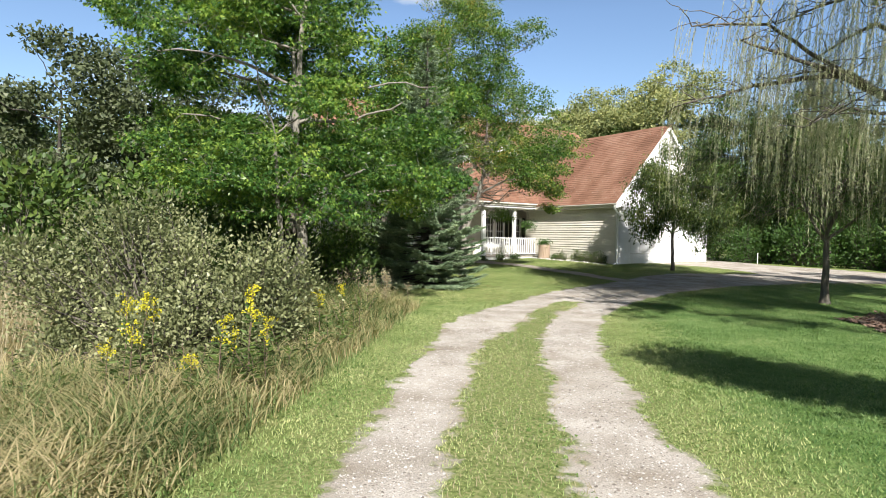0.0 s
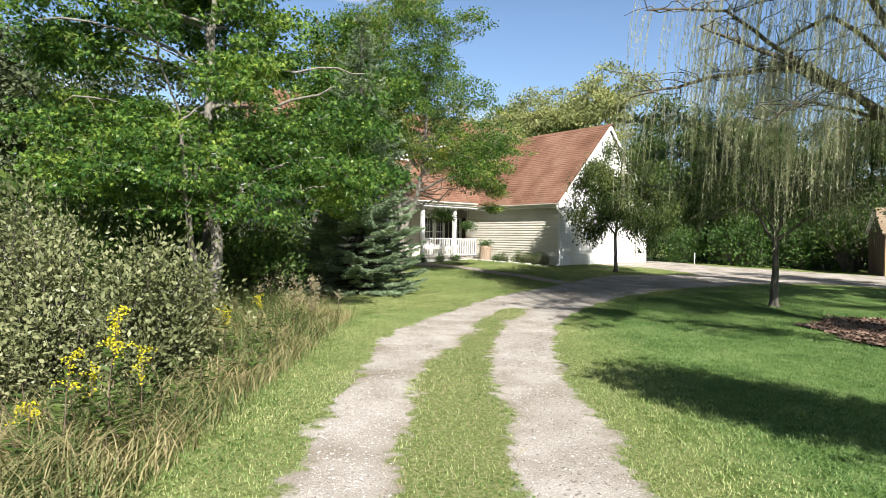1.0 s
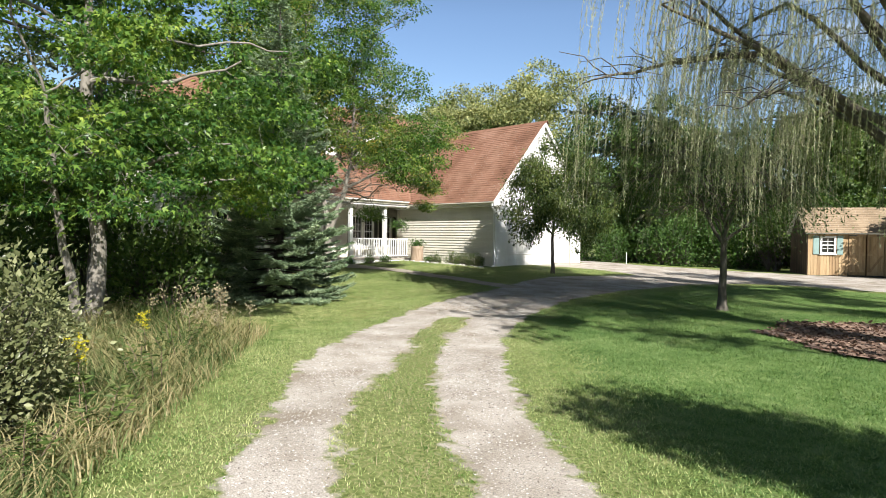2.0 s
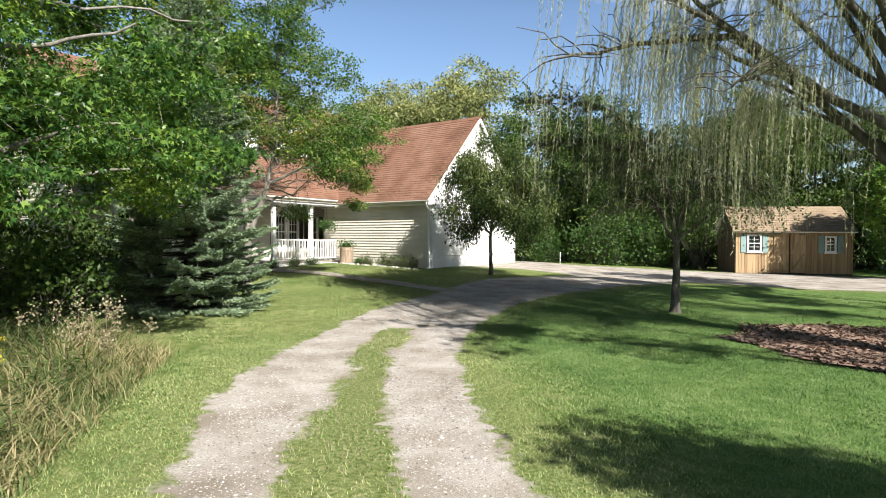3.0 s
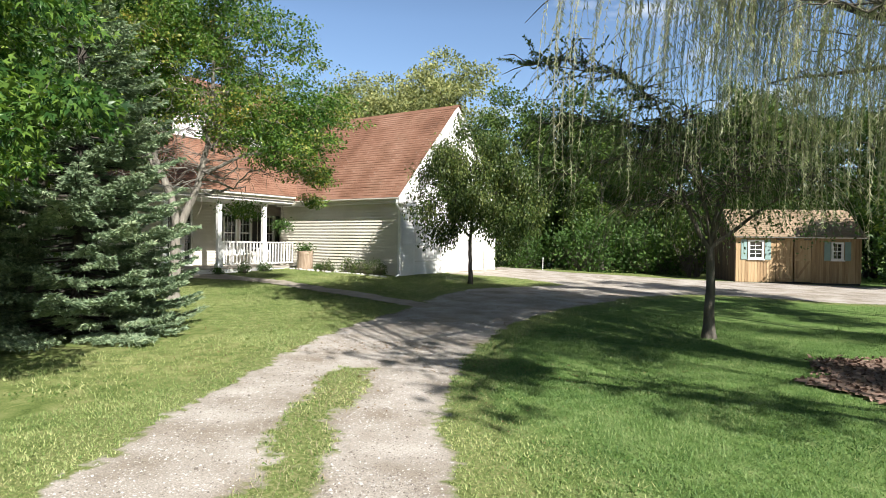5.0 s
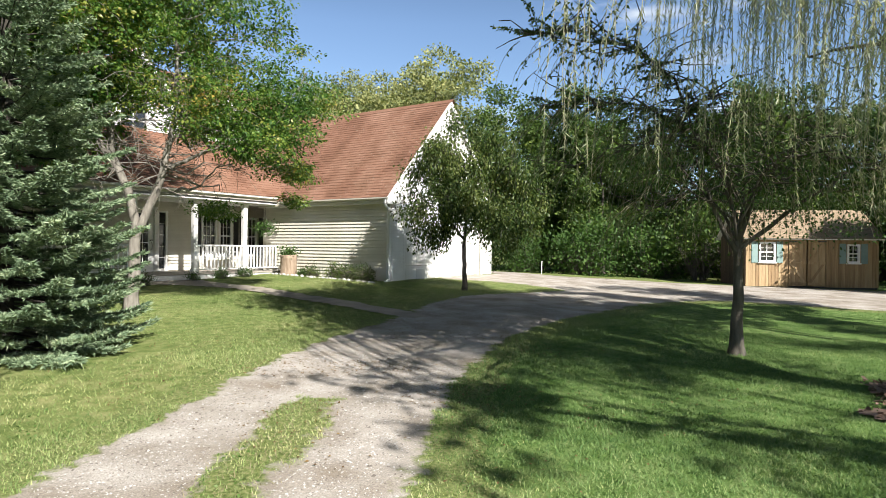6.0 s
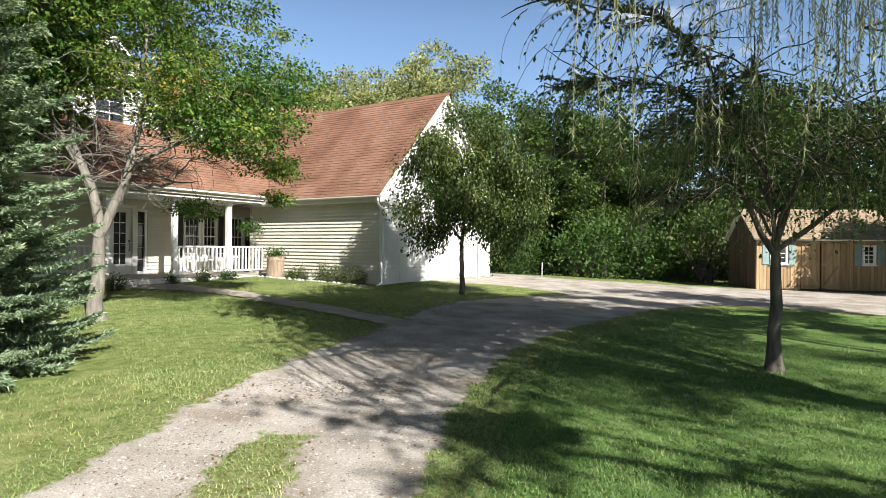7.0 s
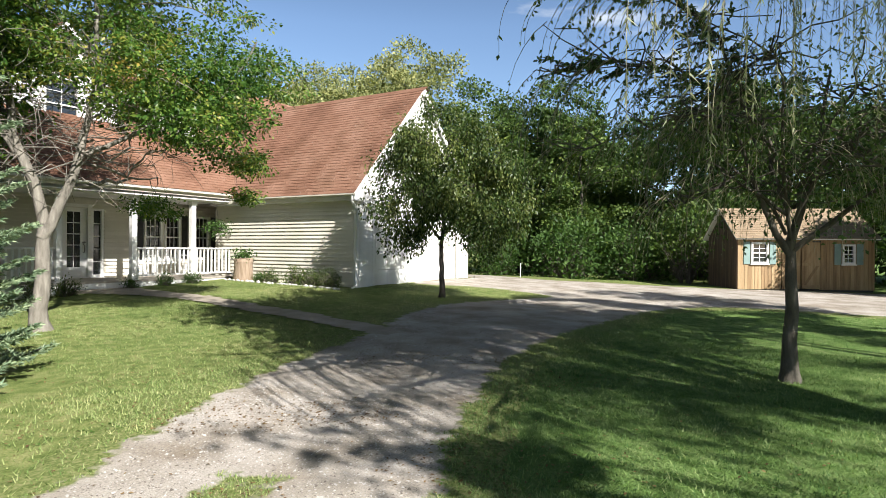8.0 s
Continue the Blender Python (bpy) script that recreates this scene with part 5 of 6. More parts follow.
# slender tree on the lawn: a low fork, drooping pale twigs, one dark leafy bough
dome = [([(0.0, 0.0, 2.4), (-0.7, -1.0, 4.0), (-1.1, -1.6, 4.35), (-2.0, -2.9, 4.3)], 0.025, 0.006), ([(0.0, 0.0, 2.3), (-0.5, -0.7, 3.3), (-1.1, -1.1, 3.65), (-2.2, -1.9, 3.6)], 0.02, 0.005)]
for i in range(12):
    a = 6.283 * i / 12 + rng.normal() * 0.15
    r = rng.uniform(1.3, 2.5)
    zt = rng.uniform(2.4, 3.9)
    dome.append(([(0.05 * math.cos(a), 0.05 * math.sin(a), 1.7 + 0.8 * rng.random()), (0.5 * r * math.cos(a), 0.5 * r * math.sin(a), zt), (r * math.cos(a), r * math.sin(a), zt - 0.35)], 0.022, 0.004))
lawn_tree = weeping("lawn_tree", (-6.9, 16.4), [([(0, 0, 0), (0.02, -0.02, 0.9), (0.0, 0.0, 1.75), (0.25, 0.15, 2.6), (0.4, 0.3, 3.8)], 0.095, 0.015), ([(0, 0, 1.55), (-0.35, -0.2, 2.3), (-0.6, -0.4, 3.2)], 0.045, 0.015), ([(0, 0, 1.6), (0.7, 0.1, 2.2), (1.6, 0.2, 2.9)], 0.04, 0.012)], dome, 560, 1.0, M_ELMLEAF, M_BARK,
                    "slender lawn tree with a low fork and drooping twigs", leaf=0.055, gap=0.075, shape="oval", low=1.55, reach=0.7, side=1.3, twig=0.0055)


def leafy_bough(tree, line, sprays, label):
    """Sprays of small dark leaves on short side twigs along a bough."""
    tw, pos, al = Tubes(), [], []
    line = np.asarray(line, float)
    for _ in range(sprays):
        q = rng.random() * (len(line) - 1.001)
        a = line[int(q)] + (line[int(q) + 1] - line[int(q)]) * (q - int(q))
        d = unit(unit(line[-1] - line[0]) * 0.8 + rng.normal(size=3) * (0.7, 0.7, 0.3))
        ln = rng.uniform(0.2, 0.6)
        tl = sway(a, a + d * ln + np.array([0, 0, -0.06]), 5, 0.2, 0.05)
        tw.add(tl, np.linspace(0.006, 0.002, 5), 4)
        m = int(ln * 75)
        k = rng.random(m) * 3.999
        b = k.astype(int)
        pos.append(tl[b] + (tl[b + 1] - tl[b]) * (k - b)[:, None])
        al.append(d + rng.normal(size=(m, 3)) * 0.7 + (0, 0, -0.35))
    pos, al = np.concatenate(pos), np.concatenate(al)
    bough = tagged(put("leafy_bough", tw.mesh("bough_twigs", M_BARK), tree, label), kind="stuff")
    tagged(put("bough_leaves", leaf_mesh("bough_leaves", "oval", pos, al, rng.uniform(0.035, 0.065, len(pos)), M_ELMLEAF, 0.35, 1.0), bough), kind="stuff")


leafy_bough(lawn_tree, [(-0.3, -0.5, 3.4), (-0.7, -1.0, 4.0), (-1.1, -1.6, 4.35), (-1.6, -2.3, 4.45), (-2.0, -2.9, 4.3)], 100, "dark leafy bough")
leafy_bough(lawn_tree, [(-0.5, -0.7, 3.3), (-1.1, -1.1, 3.65), (-1.7, -1.6, 3.7), (-2.2, -1.9, 3.6)], 60, "dark leafy bough")
knots = in_crown([((-0.1, 0.0, 2.85), (2.3, 2.3, 0.95)), ((1.2, 0.6, 2.3), (1.3, 1.2, 0.5))], 125, 0.2)
leaf_pts = np.repeat(knots, 60, 0) + rng.normal(size=(125 * 60, 3)) * (0.24, 0.24, 0.2)
tagged(put("crown", leaf_mesh("crown", "oval", leaf_pts, rng.normal(size=leaf_pts.shape) + (0, 0, -0.6), rng.uniform(0.035, 0.07, len(leaf_pts)), M_ELMLEAF, 0.3), lawn_tree), kind="stuff")

# large willow whose trunk stands in the mulch bed
limbs = [([(0, 0, 2.2), (-2.0, 0.0, 4.3), (-2.6, -1.5, 4.75), (-3.4, -2.7, 5.2)], 0.085, 0.02), ([(-1.6, 0, 3.8), (-2.1, -1.4, 3.95), (-2.1, -2.9, 3.5)], 0.035, 0.012),
         ([(0, 0, 2.8), (-2.4, -0.9, 4.7), (-3.7, -1.7, 4.6), (-4.4, -2.9, 4.2)], 0.08, 0.014), ([(-1.9, 0, 4.2), (-3.4, 0.4, 5.2), (-4.3, -0.6, 5.0)], 0.05, 0.012), ([(-2.3, -0.8, 4.6), (-3.3, -2.0, 5.6), (-4.2, -3.0, 5.6)], 0.045, 0.012),
         ([(0, 0, 3.0), (-1.0, -1.8, 5.4), (-1.6, -3.6, 5.2)], 0.08, 0.014), ([(0, 0, 3.0), (-1.8, -1.6, 6.2), (-3.0, -2.9, 6.6)], 0.08, 0.014), ([(0, 0, 3.2), (-2.6, 0.8, 6.0), (-4.2, 1.2, 5.6)], 0.07, 0.014), ([(0, 0, 2.6), (-1.9, 1.2, 4.0), (-3.4, 2.2, 4.2)], 0.06, 0.014)]
for i in range(20):
    a = -2.7 + 4.9 * i / 20 + rng.normal() * 0.1
    r = rng.uniform(2.4, 4.6)
    zt = rng.uniform(5.0, 9.6)
    limbs.append(([(0.1 * math.cos(a), 0.1 * math.sin(a), 2.2 + rng.random()), (0.5 * r * math.cos(a), 0.5 * r * math.sin(a), zt), (r * math.cos(a), r * math.sin(a), zt - 0.4)], 0.06, 0.012))
weeping("willow_tree", (-2.6, 13.6), [([(0, 0, 0), (0.1, 0.05, 1.2), (0, 0, 2.4), (0.1, 0.1, 5.0)], 0.3, 0.12)], limbs, 2800, 2.2, M_WILLOWLEAF, M_BARK, "large weeping willow in a mulch bed", leaf=0.06, gap=0.02, low=2.0, reach=0.7, twig=0.0032, shape="blade", broad=0.15)

willow = next(o for o in bpy.data.objects if o.name == "willow_tree")
# unseen leaf clumps overhead, added to shade the drive and lawn
knots = in_crown([((-0.3, 0.4, 8.9), (4.0, 3.8, 1.6)), ((-2.4, -0.6, 8.0), (2.5, 2.5, 0.9)), ((2.2, -2.6, 9.2), (1.6, 1.2, 0.8))], 140, 0.2)
up_ = np.repeat(knots, 170, 0) + rng.normal(size=(140 * 170, 3)) * (0.42, 0.42, 0.3)
tagged(put("upper_crown", leaf_mesh("upper_crown", "chip", up_, rng.normal(size=up_.shape) + (0, 0, -0.7), rng.uniform(0.14, 0.26, len(up_)), M_WILLOWLEAF, 0.2), willow), kind="stuff")

# tree that stands behind the walk's start and shades the lawn
broadleaf("shade_tree", (3.2, 4.7), [([(0, 0, 0), (0, 0, 2), (0.1, 0, 5)], 0.14, 0.03)], [((0, 0, 4.9), (2.2, 0.75, 0.8))], 130, 60, 0.3, 0.13, "maple", M_MAPLE, M_BARK, "leafy young maple on the lawn", limbs=8)
# unseen trees set out of view so that their crowns shade drive and lawn
for tx, ty, ax, ay, cz, cr, ch, kn in ((4.6, 10.4, -2.5, -3.6, 8.9, 1.5, 1.0, 26), (8.6, 7.4, -3.4, 1.6, 9.0, 2.2, 1.0, 44), (3.6, 15.2, -2.8, 1.2, 9.4, 3.0, 2.4, 250), (5.6, 18.8, -3.6, 1.0, 9.0, 3.2, 2.4, 260), (11.5, 13.0, 0, 0, 11.0, 3.4, 3.4, 150)):
    broadleaf("shade_tree", (tx, ty), [([(0, 0, 0), (0.1, 0, 3), (0.5 * ax, 0.5 * ay, 6.5), (ax, ay, cz)], 0.17, 0.04), ([(0, 0, 2.5), (ax * 0.3 - 0.8, ay * 0.3 + 0.5, 5), (ax - 0.2, ay + 0.8, cz)], 0.1, 0.03)], [((ax, ay, cz), (cr, cr, ch))], kn, 46, 0.26, 0.17, "chip", M_MAPLE, M_BARK,
              "tall leafy tree out of view, added to cast shade", group="tall trees beside the lawn", limbs=10, boughs=30, bough=0.75, twiggy=False)
# unseen tree, placed where its crown shadows the shed's right half
broadleaf("shade_tree", (-2.4, 33.0), [([(0, 0, 0), (0, 0, 2), (0.1, 0, 4.4)], 0.12, 0.03)], [((0, 0, 3.2), (1.9, 1.9, 1.8))], 520, 56, 0.3, 0.14, "oval", M_MAPLE, M_BARK, "leafy maple added out of view to shade the shed", limbs=10)



# ---------------------------------------------------------------- shrubs, meadow and woods
def shrub(name, base, ells, clumps, per, spread, size, shape, mat, label, group="", stems=9, lumps=0):
    b = np.array([base[0], base[1], gz(*base) - 0.05])
    t = thing(name, tuple(b), label, "shrub", group)
    wood = Tubes()
    if lumps:
        ells = [(m, tuple(rng.uniform(0.3, 0.55) * np.array([1, 1, 1.1]))) for m in in_crown(ells, lumps, 0.55)]
    cl = in_crown(ells, clumps, 0.3)
    cl[:, 2] = np.maximum(cl[:, 2], 0.12)
    pos, al = [], []
    roots = rng.normal(size=(stems, 3)) * np.array([cl[:, 0].std() * 0.4, cl[:, 1].std() * 0.4, 0])
    for c in cl:
        r = roots[int(((roots[:, :2] - c[:2]) ** 2).sum(1).argmin())]
        wood.add(sway(r, c, 6, 0.2, 0.12), np.linspace(0.016, 0.004, 6), 4)
        m = max(3, int(per * rng.uniform(0.5, 1.5)))
        off = rng.normal(size=(m, 3)) * spread
        pos.append(c + off)
        al.append(unit(off) + rng.normal(size=(m, 3)) * 0.5 + (0, 0, 0.5))
    pos, al = np.concatenate(pos), np.concatenate(al)
    pos[:, 2] = np.maximum(pos[:, 2], 0.06)
    tagged(put("stem_work", wood.mesh("stem_work", M_BARK), t), kind="stuff")
    tagged(put("foliage", leaf_mesh("leaves", shape, pos, al, size * rng.uniform(0.6, 1.3, len(pos)), mat, 0.25), t), kind="stuff")
    return t


shrub("olive_shrub", (-8.6, 2.2), [((-0.1, -0.1, 1.05), (1.75, 1.6, 1.2)), ((-0.9, -0.9, 1.1), (1.3, 1.3, 1.1)), ((0.5, 0.9, 0.95), (1.0, 1.0, 0.95))], 760, 76, 0.125, 0.057, "oval", M_OLIVE, "dense grey-green shrub in the meadow ditch", stems=14, lumps=62)


def goldenrod(x, y, h, lean):
    t = thing("goldenrod", (x, y, gz(x, y) - 0.02), "goldenrod with yellow plumes and narrow leaves", "wildflower", "goldenrod along the ditch")
    st = Tubes()
    tip = np.array([lean[0], lean[1], h])
    line = sway((0, 0, 0), tip, 8, 0.06)
    st.add(line, np.linspace(0.006, 0.003, 8), 4)
    m = 46
    q = rng.random(m) * 0.85 * 7
    i = np.minimum(q.astype(int), 6)
    p = line[i] + (line[i + 1] - line[i]) * (q - i)[:, None]
    a = rng.normal(size=(m, 3))
    a[:, 2] = 0.1 + 0.3 * rng.random(m)
    put("stem", st.mesh("stem", M_STALK), t)
    put("leaves", leaf_mesh("leaves", "lance", p, a, rng.uniform(0.07, 0.13, m), M_STEMLEAF, 0.6, 1.3), t)
    pl = []
    for _ in range(9):
        d = unit(rng.normal(size=3) * np.array([1, 1, 0.3]))
        k = np.linspace(0, 1, 16)[:, None]
        s0 = line[-1] - np.array([0, 0, rng.random() * 0.2])
        pl.append(s0 + d * k * rng.uniform(0.05, 0.13) + np.array([0, 0, 0.06]) * np.sin(k * 2.6) + rng.normal(size=(16, 3)) * 0.008)
    pl = np.concatenate(pl)
    tagged(put("plume", leaf_mesh("plume", "clump", pl, rng.normal(size=pl.shape), 0.018, M_GOLD, 0.2), t, "yellow flower plume"), kind="stuff")


for gx_, gy_, gh_ in ((-5.9, 2.1, 1.15), (-5.7, 1.75, 0.9), (-6.1, 2.35, 0.75), (-6.3, 1.2, 1.3), (-6.5, 1.4, 1.2), (-6.15, 1.05, 1.05), (-6.7, 1.1, 1.25), (-5.8, 1.9, 0.7), (-6.0, 1.6, 0.62), (-7.6, 3.6, 0.9), (-6.45, 0.9, 0.8), (-9.6, 4.9, 0.85), (-5.6, 2.0, 1.0)):
    goldenrod(gx_, gy_, gh_, (rng.normal() * 0.06, rng.normal() * 0.06))


def meadow_weed(x, y, h):
    t = thing("meadow_weed", (x, y, gz(x, y) - 0.02), "leafy green weed in the ditch", "weed", "weeds along the ditch")
    st, pos, al = Tubes(), [], []
    for _ in range(4):
        tip = np.array([rng.normal() * 0.16, rng.normal() * 0.16, h * rng.uniform(0.6, 1.1)])
        ln_ = sway(rng.normal(size=3) * (0.05, 0.05, 0), tip, 7, 0.08)
        st.add(ln_, np.linspace(0.006, 0.003, 7), 4)
        q = rng.random(44) * 6
        k = np.minimum(q.astype(int), 5)
        pos.append(ln_[k] + (ln_[k + 1] - ln_[k]) * (q - k)[:, None])
        a = rng.normal(size=(44, 3))
        a[:, 2] = 0.1 + 0.4 * rng.random(44)
        al.append(a)
    pos, al = np.concatenate(pos), np.concatenate(al)
    tagged(put("stem_work", st.mesh("stem_work", M_STALK), t), kind="stuff")
    tagged(put("foliage", leaf_mesh("foliage", "lance", pos, al, rng.uniform(0.05, 0.11, len(pos)), M_STEMLEAF, 0.6, 1.5), t), kind="stuff")


for wx, wy, wh in ((-5.75, 2.2, 0.8), (-5.95, 1.9, 0.7), (-6.2, 2.6, 0.6), (-6.4, 1.7, 0.75), (-6.6, 1.2, 0.8), (-6.9, 1.0, 0.7), (-6.1, 1.3, 0.7), (-5.6, 1.6, 0.5), (-6.6, 3.0, 0.5), (-7.1, 3.5, 0.55), (-6.9, 0.6, 0.6), (-7.3, 0.3, 0.6), (-5.9, 0.9, 0.5), (-8.3, 4.4, 0.6), (-8.9, 4.6, 0.65), (-9.5, 5.2, 0.6), (-5.2, 1.3, 0.4), (-4.9, 0.8, 0.4), (-6.3, 0.5, 0.5), (-10.2, 5.6, 0.7)):
    meadow_weed(wx, wy, wh)
for ux, uy, uk in ((-15.5, 7.4, 0.9), (-17.6, 8.6, 1.1), (-14.6, 3.2, 0.9), (-19.2, 10.2, 1.2), (-16.4, 4.4, 1.1)):
    shrub("understory_shrub", (ux, uy), [((0, 0, 0.9 * uk), (1.3 * uk, 1.3 * uk, 0.9 * uk))], 120, 26, 0.2, 0.12, "oval", M_WOODS, "dark leafy shrub under the maples", "shrubs under the maples", stems=6)


def blades(name, x, y, length, mat, label, category, width, lean=0.35, segs=1, lift=0.0):
    """Grass as one uncountable cover: tapered blades that bend over."""
    k = len(x)
    base = np.stack([x, y, ground_z(x, y) + lift], -1)
    a = rng.random(k) * 6.283
    d = np.stack([np.cos(a), np.sin(a), np.zeros(k)], -1)
    s = np.stack([-np.sin(a), np.cos(a), np.zeros(k)], -1)
    up = np.array([0, 0, 1.0])
    ln = np.asarray(length)[:, None]
    w = np.broadcast_to(np.asarray(width, float), (k,))[:, None]
    le = (lean * rng.uniform(0.3, 1.6, k))[:, None]
    if segs == 1:
        v = np.stack([base + s * w / 2, base - s * w / 2, base + (up + d * le) * ln], 1)
        f = np.arange(3 * k)
        sizes = np.full(k, 3)
    else:
        m1 = base + (up * 0.5 + d * le * 0.2) * ln
        m2 = base + (up * 0.84 + d * le * 0.62) * ln
        tip = base + (up * 0.98 + d * le * 1.25) * ln
        v = np.stack([base + s * w / 2, base - s * w / 2, m1 - s * w * 0.45, m1 + s * w * 0.45, m2 - s * w * 0.3, m2 + s * w * 0.3, tip], 1)
        one = np.array([0, 1, 2, 3, 3, 2, 4, 5, 5, 4, 6])
        f = (one[None] + 7 * np.arange(k)[:, None]).ravel()
        sizes = np.tile([4, 4, 3], k)
    me = raw_mesh(name, v.reshape(-1, 3), f, sizes, mat)
    return tagged(put(name, me), label, category, kind="stuff")


def scatter(n, x0, x1, y0, y1):
    return rng.uniform(x0, x1, n), rng.uniform(y0, y1, n)


def lawn():
    xs, ys, ln = [], [], []
    for n, area, l0 in ((380000, (-11, 1, 0.5, 12), 0.027), (130000, (-13, -1, 11, 19), 0.034), (90000, (-20, -9, 8, 22), 0.040), (30000, (-24, 4, 18, 27), 0.05)):
        x, y = scatter(n, *area)
        along = -0.6 * x + 0.8 * y
        ok = (gravel_cover(x, y) < 0.02) & (in_walk(x, y) < 0.0) & (in_mulch(x, y) < -0.02) & ~((ditch_side(x, y) > 1.2) & (along < 10.5)) & ~((x < GX1 + 0.1) & (y > GY0 - 0.6)) & (x > -22.4)
        strip = (in_strip(x, y) > 0) & (rng.random(len(x)) < 0.6)
        ok &= ~strip
        ok &= ~((np.abs(x + 15.2) < 1.7) & (np.abs(y - 10.1) < 1.7))
        xs.append(x[ok]), ys.append(y[ok]), ln.append(l0 * 0.66 * rng.uniform(0.4, 1.6, ok.sum()))
    x, y, l_ = (np.concatenate(q) for q in (xs, ys, ln))
    deep = rng.random(len(x)) < lushness(x, y)
    for ok, name, mat, label in ((~deep, "worn_lawn_grass", M_LAWN, "short mown lawn grass with yellowish worn patches"), (deep, "lush_lawn_grass", M_LUSH, "short mown deep green lawn grass")):
        blades(name, x[ok], y[ok], l_[ok], mat, label, "grass", 0.006 + 0.10 * l_[ok], 1.1, lift=0.012)
    x, y = scatter(90000, -12, 1, 0.5, 14)
    ok = (in_strip(x, y) > -0.1) & (gravel_cover(x, y) < 0.14) & (rng.random(len(x)) < 0.75)
    blades("dry_strip_grass", x[ok], y[ok], 0.03 * rng.uniform(0.4, 1.6, ok.sum()), M_DRY, "worn tan grass between the wheel tracks", "grass", 0.006, 1.3, lift=0.012)
    x, y = scatter(60000, -12, 1, 0.5, 14)
    clump = np.sin(1.9 * x + 1.3 * np.sin(2.1 * y)) + np.sin(2.3 * y - 1.1 * np.sin(1.7 * x)) + rng.normal(size=len(x)) * 0.5
    ok = (gravel_cover(x, y) < 0.05) & (clump > 0.9) & ~(ditch_side(x, y) > 1.2)
    p = np.stack([x[ok], y[ok], ground_z(x[ok], y[ok]) + 0.012], -1)
    d = rng.normal(size=p.shape)
    d[:, 2] = np.abs(d[:, 2]) * 0.4 + 0.2
    tagged(put("lawn_clover", leaf_mesh("lawn_clover", "clump", p, d, rng.uniform(0.012, 0.03, len(p)), M_CLOVER, 0.6)), "patches of clover and small weeds in the lawn", "clover", kind="stuff")


lawn()


def meadow():
    x, y = scatter(170000, -13, 0.5, -5, 9)
    s, along = ditch_side(x, y), -0.6 * x + 0.8 * y
    ok = (s > 0.85 + 0.25 * rng.random(len(x))) & (s < 4.2) & (along < 12.4) & ~(((x + 8.6) / 1.9) ** 2 + ((y - 2.2) / 1.5) ** 2 < 1)
    x, y, s = x[ok], y[ok], s[ok]
    near = smooth(0.9, 2.0, s)
    h = (0.16 + 0.27 * near) * rng.uniform(0.45, 1.5, len(x))
    blades("tall_grass", x, y, h, M_TALL, "tall green and straw-coloured grass in the ditch", "grass", 0.012, 1.05, 3)
    x, y = scatter(30000, -26, -3, -12, 3)
    s = ditch_side(x, y)
    ok = (s > 3.4) & ~(((x + 8.6) / 2.1) ** 2 + ((y - 2.2) / 1.7) ** 2 < 1)
    blades("dry_meadow", x[ok], y[ok], rng.uniform(0.2, 0.6, ok.sum()), M_DRY, "dry tan meadow grass", "grass", 0.014, 0.5, 1)


meadow()


def dry_stalks():
    for i in range(26):
        x, y = -11.3 + rng.normal() * 0.36, 6.5 + rng.normal() * 0.3
        t = thing("dry_weed", (x, y, gz(x, y) - 0.02), "dry brown weed stalk with a fluffy seed head", "weed", "dry weeds by the lawn")
        st = Tubes()
        h = rng.uniform(0.35, 0.8)
        line = sway((0, 0, 0), (rng.normal() * 0.1, rng.normal() * 0.1, h), 6, 0.08)
        st.add(line, np.linspace(0.007, 0.003, 6), 4)
        put("stem", st.mesh("stem", M_STALK), t)
        p = line[-1] + rng.normal(size=(40, 3)) * np.array([0.04, 0.04, 0.06])
        tagged(put("seed_head", leaf_mesh("seed_head", "clump", p, rng.normal(size=p.shape), 0.03, M_DRY, 0.1), t, "pale fluffy seed head"), kind="stuff")


dry_stalks()


